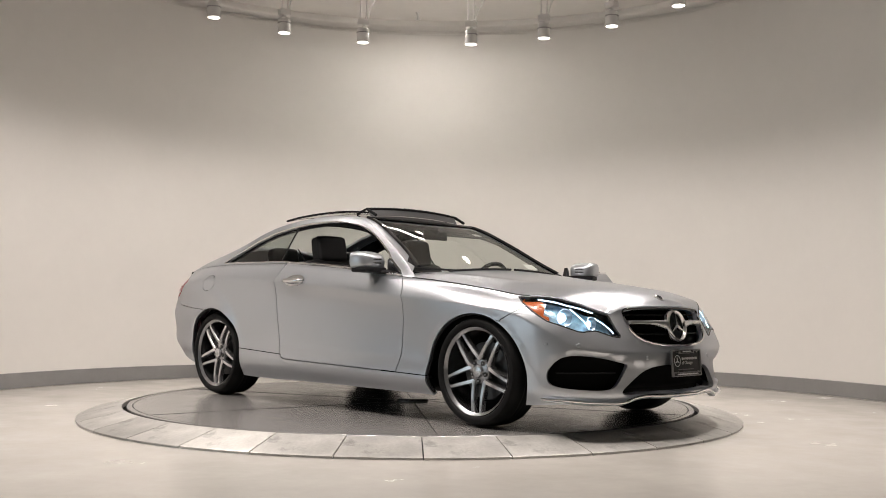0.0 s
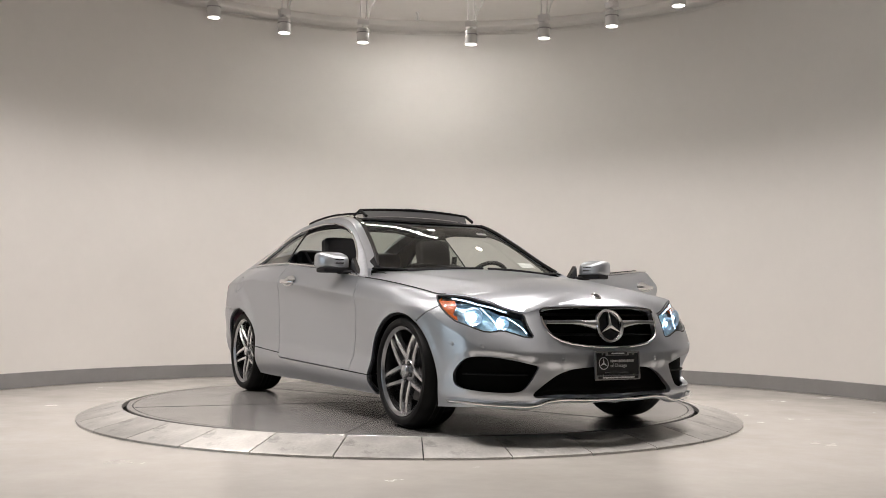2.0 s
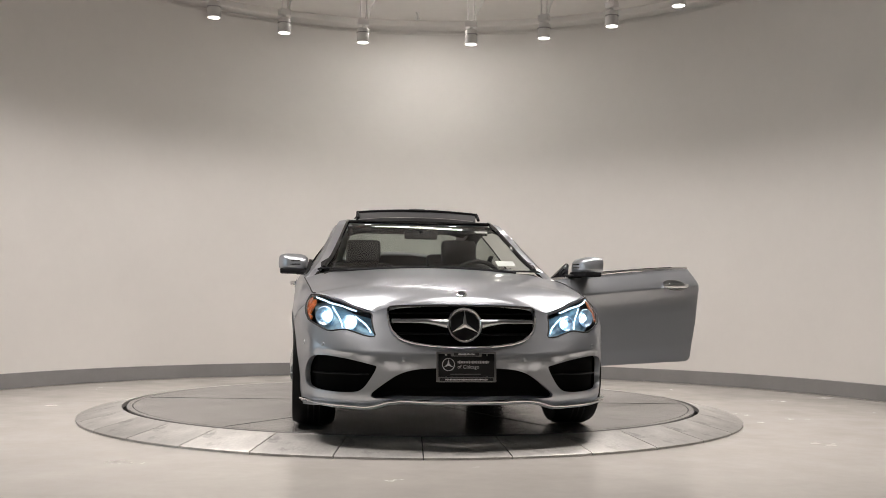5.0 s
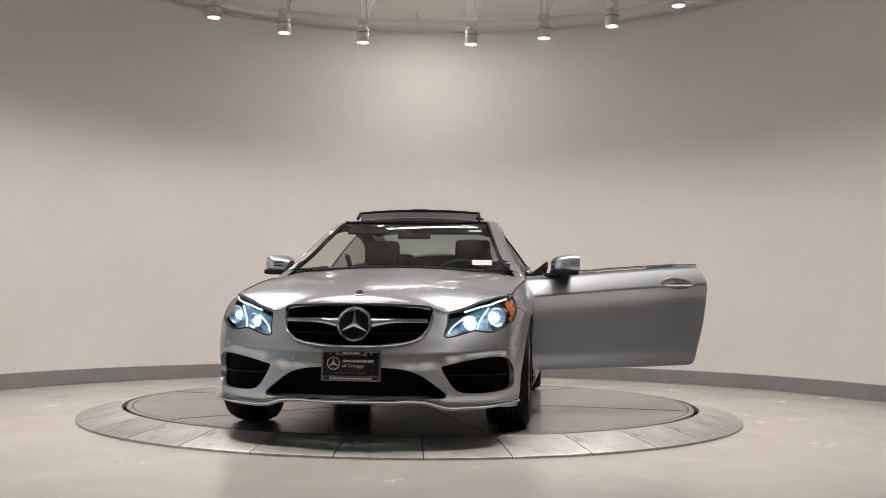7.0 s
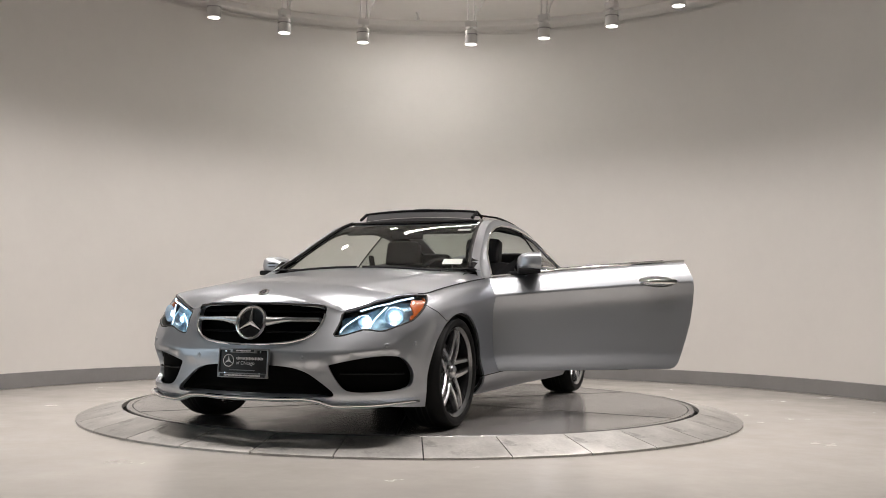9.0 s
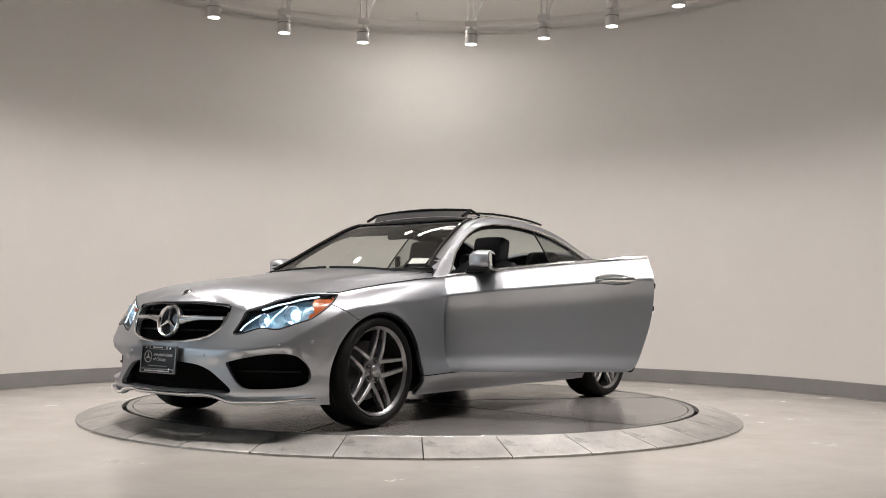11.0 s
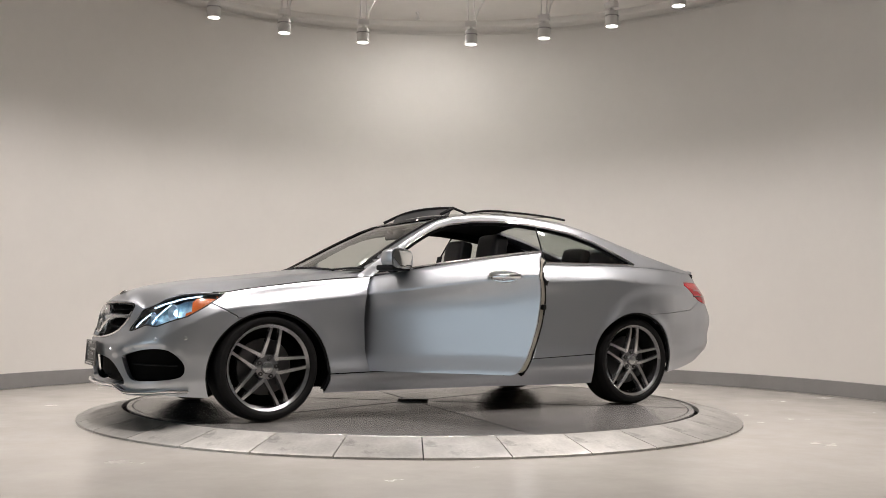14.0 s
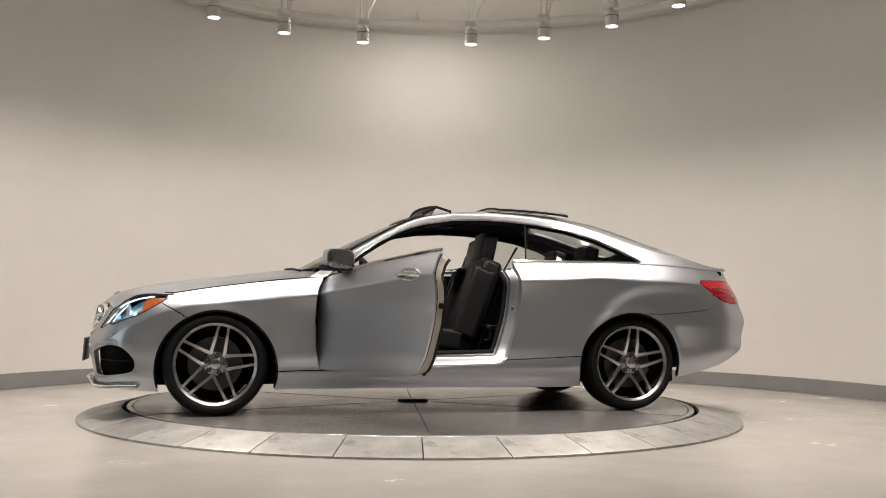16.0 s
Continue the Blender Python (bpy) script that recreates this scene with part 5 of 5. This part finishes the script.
for zz in (0.545, 0.652):
    wmax = 0.40 if zz > 0.6 else (0.30 if zz < 0.54 else 0.36)
    ys = np.linspace(0, wmax, 14)
    p = side(np.array([s_y(y) for y in ys]), np.full(14, zz))
    line = [(q[0] - 0.048, y, zz) for q, y in zip(p, ys)]
    part("grille_louvre", tube([(x, -y, z) for x, y, z in line[::-1]] + line[1:], 0.010, 8, flat=0.5), MATT_BLACK, grille)
ys = np.linspace(0.075, 0.372, 14)
for sg in (1, -1):
    p = side(np.array([s_y(y) for y in ys]), np.full(14, 0.605))
    bm = bmesh.new()
    rows = []
    for q, y in zip(p, ys):
        f = (y - 0.075) / 0.297
        h = 0.013 + 0.018 * (1 - f) ** 4
        x0 = q[0] + 0.004 + 0.016 * (1 - f) ** 3
        zc = 0.596 + 0.014 * min(1, f * 2.5)
        rows.append([bm.verts.new((x0 + dx, sg * y, zc + dz * h)) for dx, dz in ((-0.05, -0.9), (-0.010, -1.0), (0.004, -0.55), (0.006, 0.0), (0.004, 0.55), (-0.010, 1.0), (-0.05, 0.9))])
    for a, b in zip(rows, rows[1:]):
        for i in range(7):
            bm.faces.new((a[i], a[(i + 1) % 7], b[(i + 1) % 7], b[i]))
    bm.faces.new(rows[0])
    bm.faces.new(rows[-1][::-1])
    part("grille_bar", bm, SATIN, grille, "satin silver bar", smooth=50)
EM = Matrix.Translation((2.168, 0, 0.594)) @ pose(0, 0, 0, 0, 78, 0)
part("emblem_ring", lathe([(0.073, -0.03), (0.092, -0.03), (0.094, -0.006), (0.089, 0.003), (0.083, 0.005), (0.078, 0.0), (0.074, -0.012)], EM, 56), CHROME, grille, "chrome emblem ring")
part("emblem_back", lathe([(0.0, -0.010), (0.075, -0.012)], EM, 40), GLOSS_BLACK, grille)


def star(m, r, w, h, mat, parent):
    for i in range(3):
        a = math.pi + i * math.tau / 3        # one arm points up
        bm = bmesh.new()
        c, s_ = math.cos(a), math.sin(a)
        pt = lambda u_, v_, z_: bm.verts.new(m @ Vector((u_ * c - v_ * s_, u_ * s_ + v_ * c, z_)))
        o, l, rr, tip, top = pt(0, 0, h), pt(w * 0.6, w, 0), pt(w * 0.6, -w, 0), pt(r, 0, 0.0), pt(r, 0, 0.001)
        bm.faces.new((o, l, tip))
        bm.faces.new((o, tip, rr))
        bm.faces.new((l, rr, tip))
        bm.faces.new((o, rr, l))
        top.link_faces or bm.verts.remove(top)
        part("emblem_arm", bm, mat, parent, smooth=0)


star(EM, 0.079, 0.0105, 0.006, CHROME, grille)

PL = Matrix.Translation((2.222, 0.0, 0.382)) @ pose(0, 0, 0, 90, 0, 90) @ pose(0, 0, 0, -4, 0, 0)    # x to its right, y up, z outwards
plate_bm = box((0.298, 0.148, 0.006), (0, 0, 0), 0.002)
bmesh.ops.transform(plate_bm, matrix=PL, verts=plate_bm.verts)
board = part("dealer_plate", plate_bm, PLATE_INK, car, "black dealer plate in a dark chrome frame")


def on_plate(nm, size, at, mat, parent, bevel=0.0, label=""):
    bm = box(size, at, bevel)
    bmesh.ops.transform(bm, matrix=PL, verts=bm.verts)
    return part(nm, bm, mat, parent, label)


for nm, size, at in (("frame_bar", (0.306, 0.010, 0.012), (0, 0.072, 0.004)), ("frame_bar", (0.306, 0.026, 0.012), (0, -0.064, 0.004)), ("frame_bar", (0.010, 0.15, 0.012), (-0.149, 0, 0.004)), ("frame_bar", (0.010, 0.15, 0.012), (0.149, 0, 0.004)), ("frame_bar", (0.16, 0.022, 0.012), (0, 0.064, 0.0045))):
    on_plate(nm, size, at, DISC_STEEL, board, 0.003)
on_plate("frame_inlay", (0.275, 0.015, 0.002), (0, -0.064, 0.0105), PLATE_INK, board)
on_plate("frame_inlay", (0.13, 0.014, 0.002), (0, 0.064, 0.011), PLATE_INK, board)
rnd = random.Random(4)


def bar_word(x0, x1, y, h, z, mat=None):
    x = x0
    while x < x1:
        w = min(rnd.uniform(0.004, 0.009) * h / 0.011, x1 - x)
        on_plate("print_bar", (w * 0.72, h * rnd.choice((0.75, 1.0, 0.8)), 0.0008), (x + w / 2, y, z), mat or PRINT, board)
        x += w


bar_word(-0.046, 0.118, 0.024, 0.015, 0.0036)
bar_word(-0.085, 0.075, -0.037, 0.006, 0.0036, DISC_STEEL)
bar_word(-0.11, 0.11, -0.064, 0.009, 0.012)
bar_word(-0.045, 0.045, 0.064, 0.008, 0.0125)
text = bpy.data.curves.new("plate_word", "FONT")
text.body, text.size, text.extrude, text.align_x = "of Chicago", 0.026, 0.0004, "LEFT"
word = new("plate_word", text)
bpy.context.view_layer.update()
me = bpy.data.meshes.new_from_object(word.evaluated_get(bpy.context.evaluated_depsgraph_get()))
bpy.data.objects.remove(word)
me.transform(PL @ Matrix.Translation((-0.046, -0.008, 0.0036)))
me.materials.clear()
me.materials.append(PRINT)
word = new("plate_word", me)
word.parent = board
LOGO = PL @ Matrix.Translation((-0.092, 0.012, 0.0036))
part("plate_emblem", lathe([(0.029, 0.0), (0.029, 0.001), (0.033, 0.001), (0.033, 0.0)], LOGO, 36), PRINT, board)
star(LOGO @ Matrix.Rotation(radians(-90), 4, "Z"), 0.029, 0.0055, 0.001, PRINT, board)
for bx_, by_ in ((-0.105, 0.060), (0.105, 0.060), (-0.105, -0.052), (0.105, -0.052)):
    bm = rod((bx_, by_, 0.004), (bx_, by_, 0.0125), 0.0055, 0.005, 12)
    bmesh.ops.transform(bm, matrix=PL, verts=bm.verts)
    part("plate_screw", bm, CHROME, board)


# ---- cabin ----
def cushion(nm, size, at, tilt, parent, bevel=0.05, mat=None, label=""):
    bm = box(size, (0, 0, 0), 0)
    bmesh.ops.subdivide_edges(bm, edges=bm.edges, cuts=3, use_grid_fill=True)
    for v in bm.verts:
        f = 1 - 0.10 * ((2 * v.co.y / size[1]) ** 4) * (abs(2 * v.co.z / size[2]) ** 2)
        v.co.x *= f
        v.co.z *= 1 - 0.06 * (2 * v.co.y / size[1]) ** 4
    sharp = [e for e in bm.edges if len(e.link_faces) == 2 and e.calc_face_angle(0) > 0.8]
    bmesh.ops.bevel(bm, geom=sharp, offset=bevel, segments=3, affect="EDGES", profile=0.5, clamp_overlap=True)
    bmesh.ops.transform(bm, matrix=Matrix.Translation(at) @ Matrix.Rotation(radians(tilt), 4, "Y"), verts=bm.verts)
    return part(nm, bm, mat or LEATHER, parent, label, smooth=60)


for sg in (1, -1):
    bk = 0.0 if sg > 0 else 0.15
    seat = cushion("front_seat", (0.52, 0.50, 0.16), (-0.03 - bk, sg * 0.37, 0.45), -8, car, 0.04, label="black leather front seat")
    cushion("backrest", (0.15, 0.50, 0.60), (-0.38 - bk, sg * 0.37, 0.74), -20, seat, 0.045)
    for e in (-1, 1):
        cushion("seat_wing", (0.16, 0.08, 0.50), (-0.33 - bk, sg * 0.37 + e * 0.235, 0.72), -20, seat, 0.03)
        cushion("seat_bolster", (0.46, 0.08, 0.14), (-0.02 - bk, sg * 0.37 + e * 0.235, 0.49), -8, seat, 0.03)
    cushion("headrest", (0.11, 0.27, 0.21), (-0.47 - bk, sg * 0.37, 1.105), -12, seat, 0.04)
    part("headrest_neck", box((0.07, 0.16, 0.12), (-0.462 - bk, sg * 0.37, 1.0), 0.02, Euler((0, radians(-14), 0)).to_matrix()), LEATHER, seat)
    rear = cushion("rear_seat", (0.48, 0.56, 0.16), (-0.82, sg * 0.33, 0.46), -6, car, 0.05, label="black leather rear seat")
    cushion("backrest", (0.15, 0.56, 0.52), (-1.10, sg * 0.33, 0.72), -26, rear, 0.05)
    cushion("headrest", (0.10, 0.25, 0.16), (-1.25, sg * 0.34, 1.06), -16, rear, 0.035)
    part("seat_belt", tube([(-0.62, sg * 0.66, 1.10), (-0.55, sg * 0.60, 0.95), (-0.45, sg * 0.56, 0.6), (-0.35, sg * 0.58, 0.36)], 0.022, 6, flat=0.12), MATT_BLACK, car)
    part("sun_visor", box((0.16, 0.38, 0.016), (0.06, sg * 0.30, 1.245), 0.006, Euler((0, radians(24), 0)).to_matrix()), CARPET, car)
part("parcel_shelf", box((0.98, 1.24, 0.04), (-1.70, 0, 0.945), 0.01), CARPET, car)
part("rear_bulkhead", box((0.05, 1.56, 0.70), (-1.24, 0, 0.60), 0.01, Euler((0, radians(-14), 0)).to_matrix()), CARPET, car)
part("tunnel", box((1.1, 0.20, 0.34), (0.1, 0, 0.38), 0.04), LEATHER, car)
dash_bm = bmesh.new()
rows = []
for y in np.linspace(-0.70, 0.70, 29):
    hump = 0.030 * math.exp(-((y - 0.37) / 0.17) ** 2)
    prof = [(0.88, 0.885), (0.74, 0.905), (0.62, 0.915 + hump), (0.52, 0.905 + hump), (0.47, 0.875), (0.46, 0.80), (0.50, 0.70), (0.56, 0.60), (0.80, 0.55)]
    rows.append([dash_bm.verts.new((x, y, z)) for x, z in prof])
for a, b in zip(rows, rows[1:]):
    for i in range(8):
        dash_bm.faces.new((a[i], a[i + 1], b[i + 1], b[i]))
dash = part("dashboard", dash_bm, MATT_BLACK, car, "black dashboard", smooth=60)
SW = Matrix.Translation((0.33, 0.37, 0.845)) @ pose(0, 0, 0, 0, -64, 0)
stw = part("steering_wheel", tube([SW @ Vector((0.182 * math.cos(t), 0.182 * math.sin(t), 0)) for t in np.linspace(0, math.tau, 41)[:-1]], 0.015, 10, closed=True), LEATHER, car, "black leather steering wheel")
bm = bmesh.new()
box((0.12, 0.15, 0.05), (0, 0, -0.01), 0.02, None, bm)
for a in (math.pi / 2, -math.pi / 2, math.pi):
    box((0.13, 0.03, 0.018), (0.115 * math.cos(a), 0.115 * math.sin(a), -0.01), 0.004, Euler((0, 0, a)).to_matrix(), bm)
bmesh.ops.transform(bm, matrix=SW, verts=bm.verts)
part("wheel_spokes", bm, MATT_BLACK, stw)
part("steering_column", rod(SW @ Vector((0, 0, -0.02)), SW @ Vector((0, 0, -0.25)), 0.04), MATT_BLACK, stw)
part("inner_mirror", box((0.03, 0.24, 0.065), (0.14, 0.0, 1.205), 0.012), MATT_BLACK, car, "black inside mirror")
part("mirror_mount", tube([(0.15, 0, 1.22), (0.19, 0, 1.24)], 0.014, 8), MATT_BLACK, car)
# papers behind the windscreen
for at, size, ang in (((0.60, 0.53, 0.985), (0.002, 0.13, 0.065), -56), ((0.145, 0.44, 1.232), (0.002, 0.09, 0.03), -62)):
    part("paper_sheet", box(size, at, 0, Euler((0, radians(ang), radians(8))).to_matrix()), PAPER, car, "white paper behind the windscreen")


# ---- motion ----
def heading(t):
    return -47.07 - 7.349 * t + 0.00945 * t * t - 0.00145 * t ** 3


def motions():
    rows = [i * 0.5 for i in range(33)]
    walk(disc, [(t, pose(0, 0, 0, 0, 0, heading(t))) for t in rows])
    walk(car, [(t, pose(0, 0, 0, 0, 0, heading(t)) @ pose(0.047, 0.023, 0)) for t in rows])


motions()
